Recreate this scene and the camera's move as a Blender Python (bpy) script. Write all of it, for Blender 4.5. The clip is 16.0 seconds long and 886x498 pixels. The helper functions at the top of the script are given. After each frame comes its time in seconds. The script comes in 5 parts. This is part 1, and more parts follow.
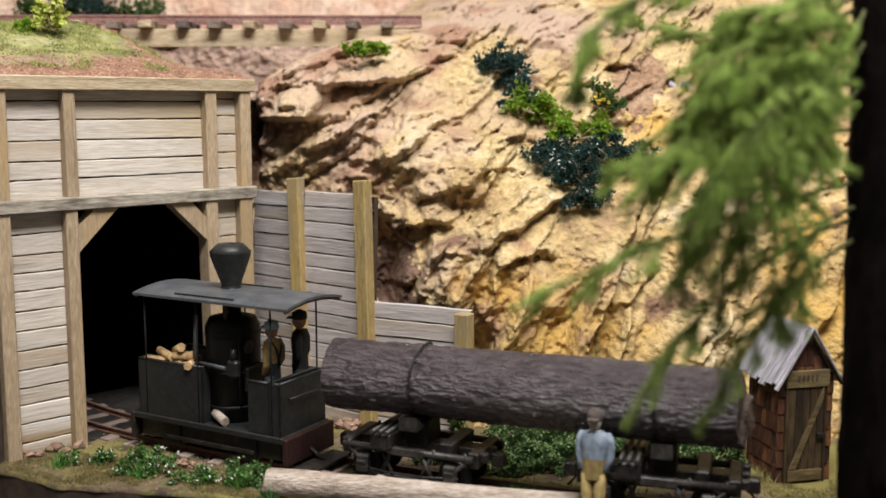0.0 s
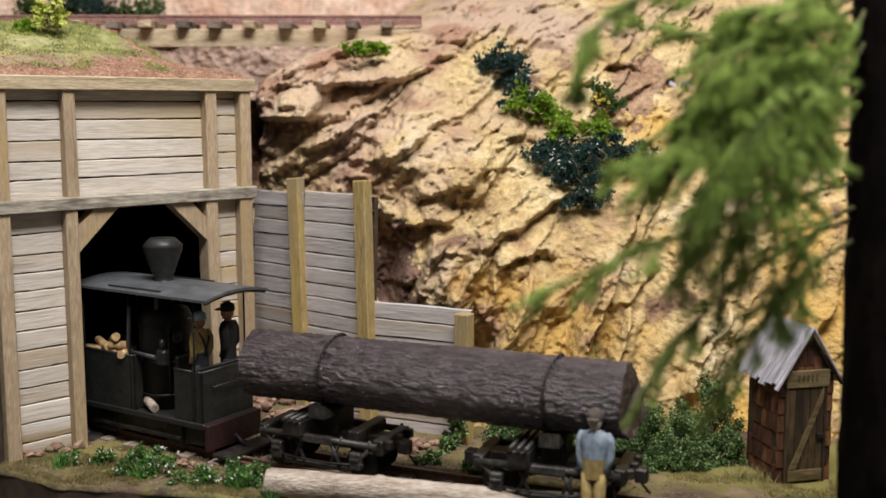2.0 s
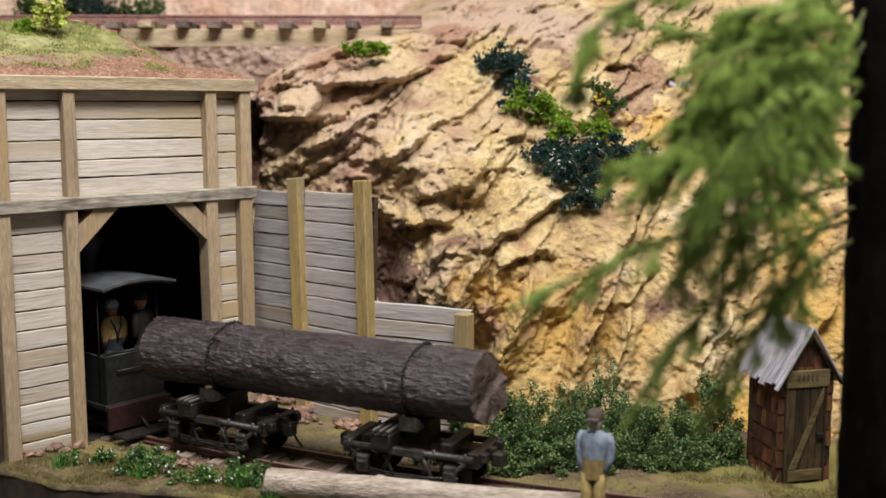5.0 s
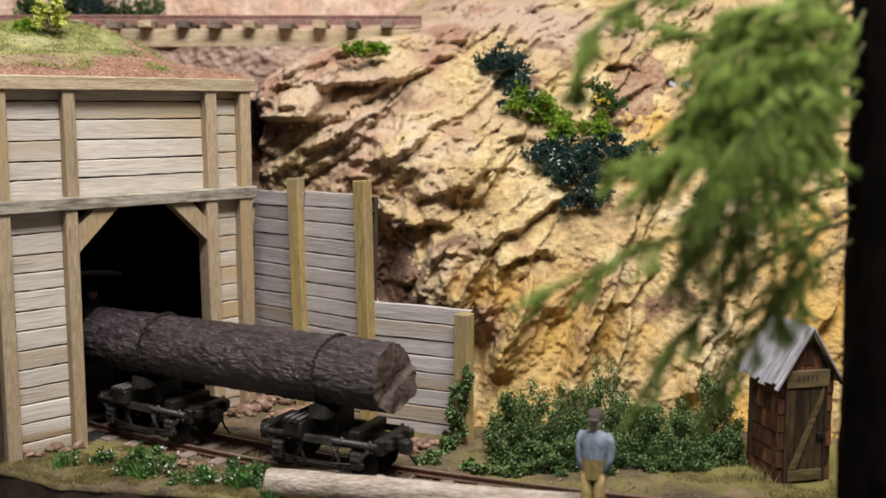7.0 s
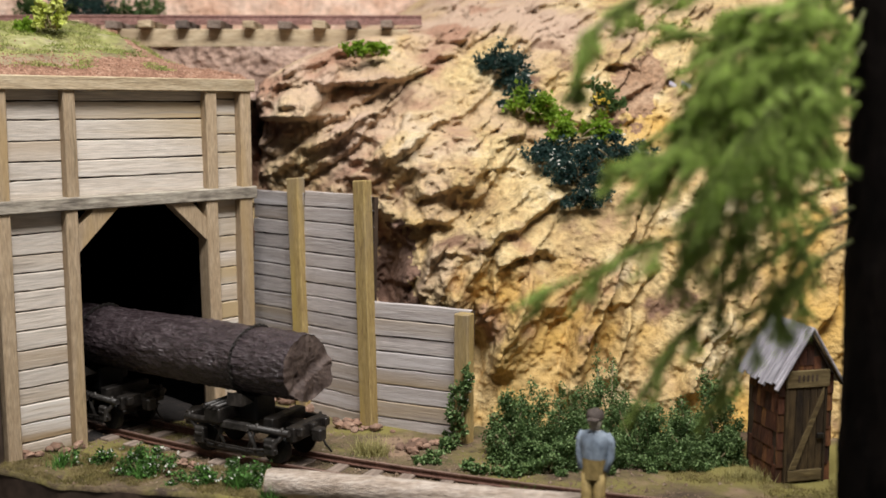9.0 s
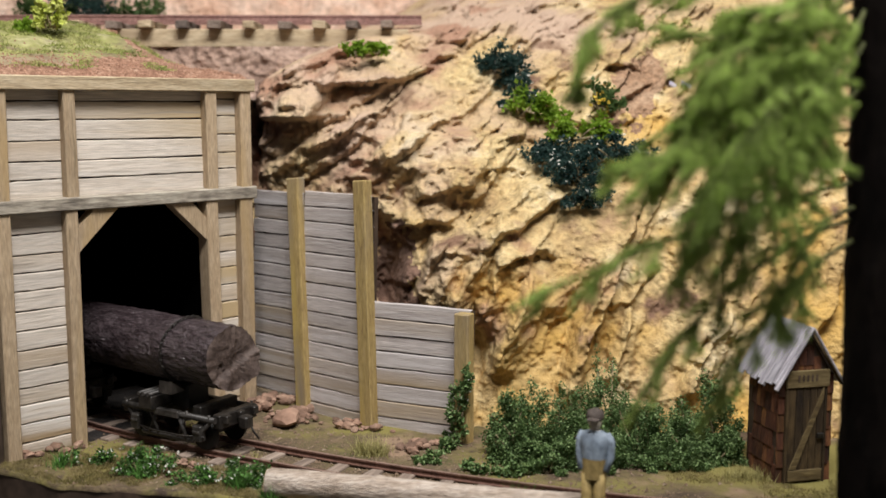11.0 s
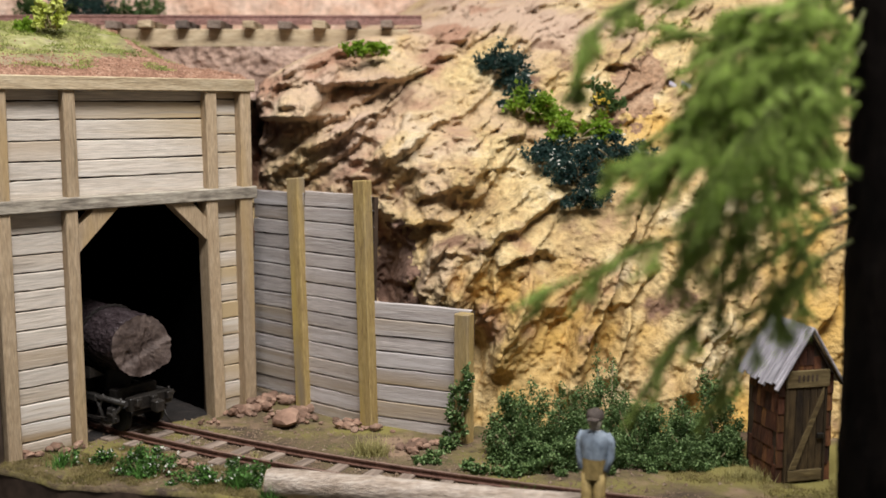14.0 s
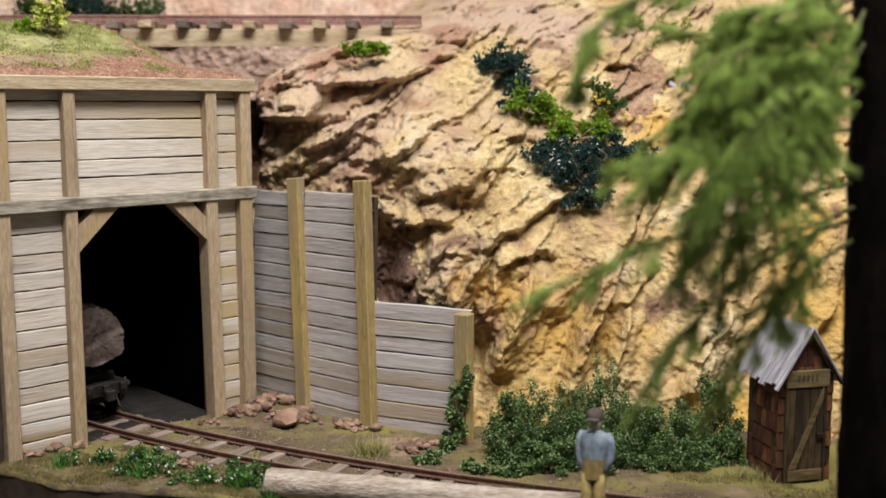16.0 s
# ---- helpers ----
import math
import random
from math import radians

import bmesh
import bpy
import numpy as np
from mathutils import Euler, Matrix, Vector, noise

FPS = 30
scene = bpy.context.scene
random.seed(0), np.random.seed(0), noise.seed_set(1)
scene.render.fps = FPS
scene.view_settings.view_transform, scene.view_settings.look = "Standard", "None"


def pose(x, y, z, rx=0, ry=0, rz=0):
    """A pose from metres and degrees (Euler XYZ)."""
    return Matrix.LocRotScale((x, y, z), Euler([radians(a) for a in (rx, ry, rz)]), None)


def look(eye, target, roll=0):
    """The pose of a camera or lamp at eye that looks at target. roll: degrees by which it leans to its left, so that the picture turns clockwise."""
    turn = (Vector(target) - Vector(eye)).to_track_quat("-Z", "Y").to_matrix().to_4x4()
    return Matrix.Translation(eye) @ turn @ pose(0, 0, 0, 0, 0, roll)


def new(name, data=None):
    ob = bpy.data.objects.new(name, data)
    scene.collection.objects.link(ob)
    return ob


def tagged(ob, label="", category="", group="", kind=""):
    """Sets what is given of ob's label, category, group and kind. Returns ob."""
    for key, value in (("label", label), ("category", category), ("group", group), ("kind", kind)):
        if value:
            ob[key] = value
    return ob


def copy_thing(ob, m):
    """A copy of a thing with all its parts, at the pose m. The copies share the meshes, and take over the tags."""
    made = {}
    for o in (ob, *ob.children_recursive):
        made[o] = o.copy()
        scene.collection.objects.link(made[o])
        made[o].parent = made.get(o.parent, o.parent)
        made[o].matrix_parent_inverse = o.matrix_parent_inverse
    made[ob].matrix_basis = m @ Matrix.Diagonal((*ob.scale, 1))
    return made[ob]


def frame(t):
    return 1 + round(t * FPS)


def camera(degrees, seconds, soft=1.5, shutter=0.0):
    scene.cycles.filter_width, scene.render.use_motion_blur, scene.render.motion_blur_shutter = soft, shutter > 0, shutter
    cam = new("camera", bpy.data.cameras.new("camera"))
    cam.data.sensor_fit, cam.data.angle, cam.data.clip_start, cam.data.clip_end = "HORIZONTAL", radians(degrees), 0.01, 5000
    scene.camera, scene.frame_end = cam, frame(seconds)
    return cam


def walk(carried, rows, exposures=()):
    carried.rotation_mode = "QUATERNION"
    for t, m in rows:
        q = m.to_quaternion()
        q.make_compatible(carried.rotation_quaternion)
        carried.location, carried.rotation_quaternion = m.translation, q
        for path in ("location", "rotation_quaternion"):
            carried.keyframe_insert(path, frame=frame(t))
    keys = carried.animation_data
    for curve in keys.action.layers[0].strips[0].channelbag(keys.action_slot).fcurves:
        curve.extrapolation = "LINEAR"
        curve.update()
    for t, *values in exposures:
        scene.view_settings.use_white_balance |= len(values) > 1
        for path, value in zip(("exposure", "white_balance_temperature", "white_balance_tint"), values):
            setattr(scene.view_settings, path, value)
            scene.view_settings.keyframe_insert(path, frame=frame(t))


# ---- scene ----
cam = camera(44.85, 16.0, soft=1.6)
EYE = pose(0, 0, 0.122, 90 - 7.555, 0, 0)
walk(cam, [(0.0, EYE), (16.0, EYE)], exposures=[(0.0, 0.15), (0.45, 0.0), (1.0, 0.0), (16.0, 0.0)])
cam.data.dof.use_dof = True
cam.data.dof.focus_distance = 0.385
cam.data.dof.aperture_fstop = 11.5

# ---- light: the lamps of an exhibition hall, above and in front of the layout ----
world = bpy.data.worlds.new("hall")
scene.world = world
world.use_nodes = True
world.node_tree.nodes["Background"].inputs["Color"].default_value = (1.0, 0.93, 0.86, 1)
world.node_tree.nodes["Background"].inputs["Strength"].default_value = 0.10


def area_lamp(name, eye, target, sx, sy, power, colour):
    data = bpy.data.lights.new(name, "AREA")
    data.shape, data.size, data.size_y = "RECTANGLE", sx, sy
    data.energy, data.color = power, colour
    ob = new(name, data)
    ob.matrix_world = look(eye, target)
    return ob


area_lamp("strip_light", (0.08, 0.04, 0.67), (0.0, 0.38, 0.08), 0.42, 0.12, 7.6, (1.0, 0.97, 0.935))
area_lamp("strip_light", (-0.10, 0.24, 0.90), (0.0, 0.42, 0.06), 0.55, 0.12, 3.2, (1.0, 0.965, 0.925))

MM = 0.001


# ---- materials ----
def mat(name, colours, scale=200.0, stretch=(1, 1, 1), rough=0.8, bump=0.3, fine=4.0, metal=0.0, vary=0.0,
        spots=None, detail=6.0, distance=0.0006, gloss=0.35):
    """A surface with broad patches over two to four colours, a finer grain, relief and, on pieces, a tone of its own."""
    m = bpy.data.materials.new(name)
    m.use_nodes = True
    nt = m.node_tree
    n, l = nt.nodes, nt.links
    b = n["Principled BSDF"]
    co = n.new("ShaderNodeTexCoord")
    mp = n.new("ShaderNodeMapping")
    mp.inputs["Scale"].default_value = stretch
    l.new(co.outputs["Object"], mp.inputs["Vector"])
    info = n.new("ShaderNodeObjectInfo")
    off = n.new("ShaderNodeVectorMath")
    off.operation = "MULTIPLY_ADD"
    l.new(info.outputs["Random"], off.inputs[0])
    off.inputs[1].default_value = (0.7, 0.3, 0.9)
    l.new(mp.outputs["Vector"], off.inputs[2])
    a = n.new("ShaderNodeTexNoise")
    a.inputs["Scale"].default_value, a.inputs["Detail"].default_value = scale, detail
    a.inputs["Roughness"].default_value = 0.65
    l.new(off.outputs[0], a.inputs["Vector"])
    r = n.new("ShaderNodeValToRGB")
    el = r.color_ramp.elements
    while len(el) < len(colours):
        el.new(0.5)
    for i, c in enumerate(colours):
        el[i].position = 0.3 + 0.4 * i / max(1, len(colours) - 1)
        el[i].color = (*c, 1)
    l.new(a.outputs["Fac"], r.inputs["Fac"])
    f = n.new("ShaderNodeTexNoise")
    f.inputs["Scale"].default_value, f.inputs["Detail"].default_value = scale * fine, 5.0
    l.new(off.outputs[0], f.inputs["Vector"])
    g = n.new("ShaderNodeMapRange")
    g.inputs["From Min"].default_value, g.inputs["From Max"].default_value = 0.3, 0.7
    g.inputs["To Min"].default_value, g.inputs["To Max"].default_value = 0.72, 1.18
    l.new(f.outputs["Fac"], g.inputs["Value"])
    mul = n.new("ShaderNodeVectorMath")
    mul.operation = "SCALE"
    l.new(r.outputs["Color"], mul.inputs[0])
    l.new(g.outputs["Result"], mul.inputs["Scale"])
    out = mul.outputs[0]
    if vary:
        v = n.new("ShaderNodeMapRange")
        v.inputs["To Min"].default_value, v.inputs["To Max"].default_value = 1 - vary, 1 + vary
        l.new(info.outputs["Random"], v.inputs["Value"])
        mv = n.new("ShaderNodeVectorMath")
        mv.operation = "SCALE"
        l.new(out, mv.inputs[0])
        l.new(v.outputs["Result"], mv.inputs["Scale"])
        out = mv.outputs[0]
    for colour, sscale, lo, hi, *lean in (spots or ()):
        s = n.new("ShaderNodeTexNoise")
        s.inputs["Scale"].default_value, s.inputs["Detail"].default_value = sscale, 5.0
        l.new(off.outputs[0], s.inputs["Vector"])
        sr = n.new("ShaderNodeMapRange")
        sr.inputs["From Min"].default_value, sr.inputs["From Max"].default_value = lo, hi
        mask = s.outputs["Fac"]
        if lean:
            # the pigment grows more common along this way
            dot, plus = n.new("ShaderNodeVectorMath"), n.new("ShaderNodeMath")
            dot.operation, plus.operation = "DOT_PRODUCT", "ADD"
            l.new(co.outputs["Object"], dot.inputs[0])
            dot.inputs[1].default_value = lean[0]
            l.new(dot.outputs["Value"], plus.inputs[0])
            l.new(mask, plus.inputs[1])
            mask = plus.outputs[0]
        l.new(mask, sr.inputs["Value"])
        mx = n.new("ShaderNodeMix")
        mx.data_type = "RGBA"
        l.new(sr.outputs["Result"], mx.inputs[0])
        l.new(out, mx.inputs[6])
        mx.inputs[7].default_value = (*colour, 1)
        out = mx.outputs[2]
    l.new(out, b.inputs["Base Color"])
    b.inputs["Roughness"].default_value, b.inputs["Metallic"].default_value = rough, metal
    b.inputs["Specular IOR Level"].default_value = gloss
    if bump:
        bp = n.new("ShaderNodeBump")
        bp.inputs["Strength"].default_value, bp.inputs["Distance"].default_value = bump, distance
        add = n.new("ShaderNodeMath")
        add.operation = "ADD"
        l.new(a.outputs["Fac"], add.inputs[0])
        l.new(f.outputs["Fac"], add.inputs[1])
        l.new(add.outputs[0], bp.inputs["Height"])
        l.new(bp.outputs["Normal"], b.inputs["Normal"])
    return m


M_PLANK = mat("whitewashed_wood", [(0.567, 0.4935, 0.42), (0.6458, 0.5775, 0.5092), (0.6983, 0.6405, 0.5775)], 1500, (0.036, 0.036, 0.9), 0.85, 0.35, 2.8, vary=0.09, detail=4.0,
              spots=[((0.50, 0.38, 0.22), 55, 0.76, 1.05, (4.0, 0, 0)), ((0.34, 0.25, 0.15), 70, 0.38, 0.60, (0, 0, -6.0)), ((0.45, 0.34, 0.23), 40, 0.54, 0.82), ((0.75, 0.715, 0.675), 120, 0.58, 0.72), ((0.36, 0.31, 0.26), 500, 0.62, 0.72)])
M_WPLANK = mat("grey_washed_wood", [(0.38, 0.335, 0.325), (0.465, 0.42, 0.405), (0.51, 0.475, 0.47)], 1500, (0.036, 0.036, 0.9), 0.85, 0.35, 2.8, vary=0.10, detail=4.0,
              spots=[((0.30, 0.22, 0.12), 70, 0.36, 0.58, (0, 0, -5.0)), ((0.34, 0.26, 0.18), 40, 0.56, 0.80), ((0.62, 0.59, 0.60), 120, 0.58, 0.72), ((0.26, 0.22, 0.19), 500, 0.62, 0.72)])
M_POST = mat("pale_timber", [(0.36, 0.26, 0.165), (0.42, 0.315, 0.205), (0.48, 0.37, 0.255)], 700, (1.2, 1.2, 0.16), 0.8, 0.45, 2.8, vary=0.10, detail=4.0,
             spots=[((0.46, 0.31, 0.125), 50, 0.52, 0.72), ((0.24, 0.18, 0.11), 400, 0.63, 0.72)])
M_TOPBEAM = mat("pale_timber_beam", [(0.34, 0.255, 0.155), (0.48, 0.38, 0.25), (0.56, 0.465, 0.325)], 700, (0.16, 1.2, 1.2), 0.8, 0.45, 2.8, vary=0.08, detail=4.0,
                spots=[((0.30, 0.23, 0.15), 60, 0.56, 0.74)])
M_WPOST = mat("yellowed_timber", [(0.27, 0.185, 0.08), (0.36, 0.26, 0.10), (0.43, 0.32, 0.15)], 700, (1.3, 1.3, 0.18), 0.8, 0.45, 2.8, vary=0.08, detail=4.0,
              spots=[((0.25, 0.20, 0.14), 60, 0.52, 0.70), ((0.46, 0.34, 0.09), 45, 0.54, 0.68)])
M_BEAM = mat("weathered_grey_timber", [(0.13, 0.11, 0.09), (0.34, 0.30, 0.245), (0.46, 0.42, 0.35)], 330, (0.22, 0.5, 1.0), 0.85, 0.6, 3.0)
# Near-zero, without gloss: the dark of the unlit tunnel is put into the colour.
M_BLACKHOLE = mat("unlit_black", [(0.0015, 0.0015, 0.0015), (0.0025, 0.0025, 0.0025)], 80, rough=0.95, bump=0.0, gloss=0.0)
M_ROCK = mat("ochre_rock", [(0.25, 0.16, 0.085), (0.47, 0.335, 0.16), (0.56, 0.43, 0.225), (0.63, 0.535, 0.37)], 30, (1, 1, 1), 0.9, 1.0, 11.0,
             spots=[((0.46, 0.335, 0.25), 13, 0.53, 0.69, (-1.4, 0, 0.6)), ((0.34, 0.20, 0.135), 34, 0.56, 0.68, (-1.0, 0, 0.3)), ((0.52, 0.325, 0.09), 22, 0.47, 0.64, (0.6, 0, -1.1)), ((0.19, 0.11, 0.07), 42, 0.60, 0.70)], distance=0.0020)
M_HILL = mat("pink_earth_bank", [(0.36, 0.20, 0.13), (0.58, 0.38, 0.28), (0.64, 0.46, 0.36), (0.70, 0.55, 0.45)], 42, rough=0.95, bump=0.9, fine=6, distance=0.004,
             spots=[((0.40, 0.22, 0.14), 22, 0.56, 0.66), ((0.50, 0.42, 0.20), 14, 0.63, 0.72)])
M_GROUND = mat("trodden_earth", [(0.0528, 0.0352, 0.02464), (0.09856, 0.06952, 0.04488), (0.1338, 0.1003, 0.05456), (0.0924, 0.08272, 0.03344)], 60, rough=0.95, bump=1.0, fine=10,
               spots=[((0.19, 0.165, 0.05), 28, 0.47, 0.60), ((0.25, 0.17, 0.115), 50, 0.58, 0.70), ((0.06, 0.042, 0.03), 90, 0.60, 0.70)])
M_GRASS = mat("dry_grass_turf", [(0.20, 0.13, 0.09), (0.22, 0.19, 0.10), (0.27, 0.27, 0.10), (0.36, 0.33, 0.19)], 60, rough=0.95, bump=0.8, fine=6,
              spots=[((0.28, 0.20, 0.15), 26, 0.50, 0.60)])
M_SOIL = mat("red_soil", [(0.17, 0.085, 0.055), (0.30, 0.165, 0.11), (0.42, 0.27, 0.19)], 260, rough=0.95, bump=1.0, fine=4)
M_FASCIA = mat("dark_brown_board", [(0.045, 0.030, 0.022), (0.075, 0.050, 0.036)], 60, rough=0.6, bump=0.2)
M_BARK = mat("painted_bark", [(0.020, 0.013, 0.0145), (0.052, 0.038, 0.042), (0.100, 0.079, 0.086)], 420, (0.3, 1, 1), 0.26, 1.0, 2.5, distance=0.0016, gloss=0.7)
M_LOGEND = mat("log_end_grain", [(0.04675, 0.0306, 0.02635), (0.085, 0.0595, 0.051), (0.1275, 0.0935, 0.08075)], 190, rough=0.7, bump=0.5)
M_IRON = mat("weathered_black_iron", [(0.008, 0.007, 0.006), (0.02, 0.017, 0.015), (0.0425, 0.036, 0.031)], 220, rough=0.45, bump=0.25)
M_TANK = mat("dark_grey_paint", [(0.0136, 0.0144, 0.014), (0.0232, 0.024, 0.0232)], 120, rough=0.45, bump=0.12)
M_ROOF = mat("grey_painted_roof", [(0.070, 0.074, 0.082), (0.095, 0.100, 0.108)], 60, rough=0.45, bump=0.08)
M_RUST = mat("rusty_rail", [(0.085, 0.040, 0.028), (0.15, 0.075, 0.055)], 200, rough=0.6, bump=0.3)
M_TIE = mat("grey_wood_sleeper", [(0.17, 0.125, 0.10), (0.32, 0.255, 0.21)], 200, (1.2, 0.1, 1), 0.9, 0.5, vary=0.2)
M_TIEDARK = mat("dark_wood_sleeper", [(0.09, 0.07, 0.06), (0.17, 0.135, 0.115)], 200, (1.2, 0.1, 1), 0.9, 0.5, vary=0.2)
M_RAILTOP = mat("worn_rail", [(0.24, 0.15, 0.12), (0.34, 0.23, 0.19)], 200, rough=0.4, bump=0.1, metal=0.4)
M_STONE = mat("pink_stone", [(0.13, 0.075, 0.052), (0.25, 0.155, 0.112), (0.34, 0.235, 0.175)], 260, rough=0.95, bump=1.0, fine=5, vary=0.35)
M_STICK = mat("debarked_branch", [(0.22, 0.165, 0.12), (0.39, 0.32, 0.265), (0.52, 0.455, 0.40)], 340, (0.30, 1.1, 1.1), 0.8, 1.0, 3.5,
              spots=[((0.24, 0.16, 0.09), 60, 0.55, 0.68)])
M_STICKEND = mat("sawn_wood", [(0.50, 0.31, 0.14), (0.64, 0.45, 0.24)], 150, rough=0.8, bump=0.3)
M_LEAF = mat("green_leaf", [(0.0435, 0.09135, 0.0261), (0.09135, 0.161, 0.05046), (0.1566, 0.2436, 0.087)], 260, rough=0.55, bump=0.0)
M_LEAF_BRIGHT = mat("bright_leaf", [(0.16, 0.28, 0.02), (0.25, 0.40, 0.04), (0.36, 0.50, 0.09)], 260, rough=0.6, bump=0.0)
M_LEAF_BLUE = mat("blue_green_leaf", [(0.016, 0.045, 0.040), (0.035, 0.080, 0.070), (0.07, 0.13, 0.115)], 260, rough=0.5, bump=0.0)
M_BLOSSOM = mat("white_blossom", [(0.62, 0.62, 0.55), (0.78, 0.78, 0.72)], 200, rough=0.7, bump=0.0)
M_TWIG = mat("pale_brown_twig", [(0.20, 0.155, 0.085), (0.36, 0.30, 0.18)], 160, rough=0.85, bump=0.2)


def add_translucence(m, share):
    """Thin leaves let some of the light through."""
    n, l = m.node_tree.nodes, m.node_tree.links
    b, out = n["Principled BSDF"], n["Material Output"]
    t, x = n.new("ShaderNodeBsdfTranslucent"), n.new("ShaderNodeMixShader")
    l.new(b.inputs["Base Color"].links[0].from_socket, t.inputs["Color"])
    x.inputs[0].default_value = share
    l.new(b.outputs[0], x.inputs[1])
    l.new(t.outputs[0], x.inputs[2])
    l.new(x.outputs[0], out.inputs["Surface"])


M_NEEDLE = mat("fir_needle", [(0.25, 0.355, 0.075), (0.37, 0.49, 0.13), (0.48, 0.60, 0.20)], 60, rough=0.6, bump=0.0)
for leafy in (M_NEEDLE, M_LEAF, M_LEAF_BRIGHT, M_LEAF_BLUE):
    add_translucence(leafy, 0.58)
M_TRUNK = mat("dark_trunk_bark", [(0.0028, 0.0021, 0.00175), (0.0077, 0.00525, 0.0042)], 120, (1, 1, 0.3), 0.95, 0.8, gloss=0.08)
M_STRAW = mat("dry_straw", [(0.30, 0.27, 0.10), (0.46, 0.42, 0.18)], 200, rough=0.9, bump=0.0)
M_SHINGLE = mat("stained_wood_shingle", [(0.034, 0.0119, 0.0085), (0.08075, 0.0306, 0.0153), (0.1785, 0.0833, 0.0255)], 140, (1, 1, 0.3), 0.85, 0.6, vary=0.5)
M_SHEDWOOD = mat("dark_wood_board", [(0.01584, 0.00936, 0.00576), (0.05184, 0.03312, 0.0144), (0.0936, 0.0612, 0.02664)], 150, (1.3, 1.3, 0.25), 0.85, 0.6, vary=0.25)
M_SHEDROOF = mat("silvery_roof_board", [(0.16, 0.148, 0.168), (0.344, 0.328, 0.368), (0.464, 0.448, 0.496)], 150, (0.25, 1.5, 0.4), 0.8, 0.6, vary=0.22)
M_SHEDPALE = mat("pale_worn_board", [(0.075, 0.05025, 0.0225), (0.135, 0.0975, 0.0435), (0.1875, 0.1425, 0.0675)], 140, (0.3, 1.5, 1.5), 0.85, 0.5)
M_RED = mat("oxide_red_paint", [(0.021, 0.0084, 0.0077), (0.0385, 0.0147, 0.0133)], 180, rough=0.55, bump=0.2)
# Ash colour lowered further to stand in for the shade under the portal.
M_SHADEDASH = mat("shade_darkened_ash", [(0.008, 0.007, 0.0065), (0.018, 0.015, 0.014), (0.034, 0.027, 0.024)], 120, rough=0.95, bump=0.8)
M_DUSTRAIL = mat("dusty_red_rail", [(0.20, 0.10, 0.085), (0.33, 0.19, 0.165)], 200, rough=0.7, bump=0.2)
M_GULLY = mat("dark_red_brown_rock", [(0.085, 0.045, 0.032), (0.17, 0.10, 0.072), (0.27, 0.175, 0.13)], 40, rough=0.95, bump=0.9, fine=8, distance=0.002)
M_GULLYBANK = mat("pink_brown_rock", [(0.20, 0.13, 0.10), (0.34, 0.235, 0.185), (0.44, 0.33, 0.27)], 40, rough=0.95, bump=0.9, fine=8, distance=0.002)
M_SLIP = mat("slipped_brown_earth", [(0.20, 0.115, 0.07), (0.33, 0.205, 0.125), (0.44, 0.31, 0.21)], 60, rough=0.95, bump=1.0, fine=8, distance=0.0015)
M_FRAME = mat("worn_grey_iron", [(0.01612, 0.01426, 0.01302), (0.0372, 0.03348, 0.031), (0.0713, 0.06448, 0.05952)], 240, rough=0.42, bump=0.2)
# Near-black iron: the dark of the roofed cab is put into its colour.
M_SHADEIRON = mat("shade_black_iron", [(0.0016, 0.0016, 0.0016), (0.004, 0.0036, 0.0036)], 160, rough=0.55, bump=0.2)
M_SKIN = mat("flesh_paint", [(0.35, 0.17, 0.10), (0.48, 0.27, 0.17)], 150, rough=0.6, bump=0.1)


# ---- mesh helpers; all measures in millimetres ----
def mesh_of(name, verts, faces, material, smooth=False):
    me = bpy.data.meshes.new(name)
    me.from_pydata([(float(x) * MM, float(y) * MM, float(z) * MM) for x, y, z in verts], [], faces)
    for m in (material if isinstance(material, (list, tuple)) else [material]):
        me.materials.append(m)
    if smooth:
        me.polygons.foreach_set("use_smooth", [True] * len(me.polygons))
    me.update()
    return me


def part(name, bm, material, parent=None, label="", smooth=False):
    """One mesh object from a bmesh in millimetres, under a thing or a part."""
    me = bpy.data.meshes.new(name)
    bmesh.ops.scale(bm, vec=(MM, MM, MM), verts=bm.verts)
    bmesh.ops.recalc_face_normals(bm, faces=bm.faces)
    bm.to_mesh(me)
    bm.free()
    for m in (material if isinstance(material, (list, tuple)) else [material]):
        me.materials.append(m)
    if smooth:
        me.polygons.foreach_set("use_smooth", [True] * len(me.polygons))
    ob = new(name, me)
    if parent:
        ob.parent = parent
    if label:
        ob["label"] = label
    return ob


def put(name, me, parent=None, m=None):
    ob = new(name, me)
    if parent:
        ob.parent = parent
    if m is not None:
        ob.matrix_basis = m
    return ob


def at(x, y, z, rx=0, ry=0, rz=0):
    return pose(x * MM, y * MM, z * MM, rx, ry, rz)


def add_box(bm, lo, hi, bevel=0.0, m=None, mi=0, rough=0.0):
    r = bmesh.ops.create_cube(bm, size=1.0)
    vs = r["verts"]
    for v in vs:
        v.co = Vector([lo[i] + (v.co[i] + 0.5) * (hi[i] - lo[i]) for i in range(3)])
        if rough:
            v.co += Vector([random.uniform(-rough, rough) for _ in range(3)])
    if bevel:
        es = list({e for v in vs for e in v.link_edges})
        r = bmesh.ops.bevel(bm, geom=es, offset=bevel, segments=1, affect="EDGES")
        vs = list({v for f in r["faces"] for v in f.verts} | {v for v in vs if v.is_valid})
    if m is not None:
        bmesh.ops.transform(bm, matrix=m, verts=vs)
    if mi:
        for f in {f for v in vs for f in v.link_faces}:
            f.material_index = mi
    return vs


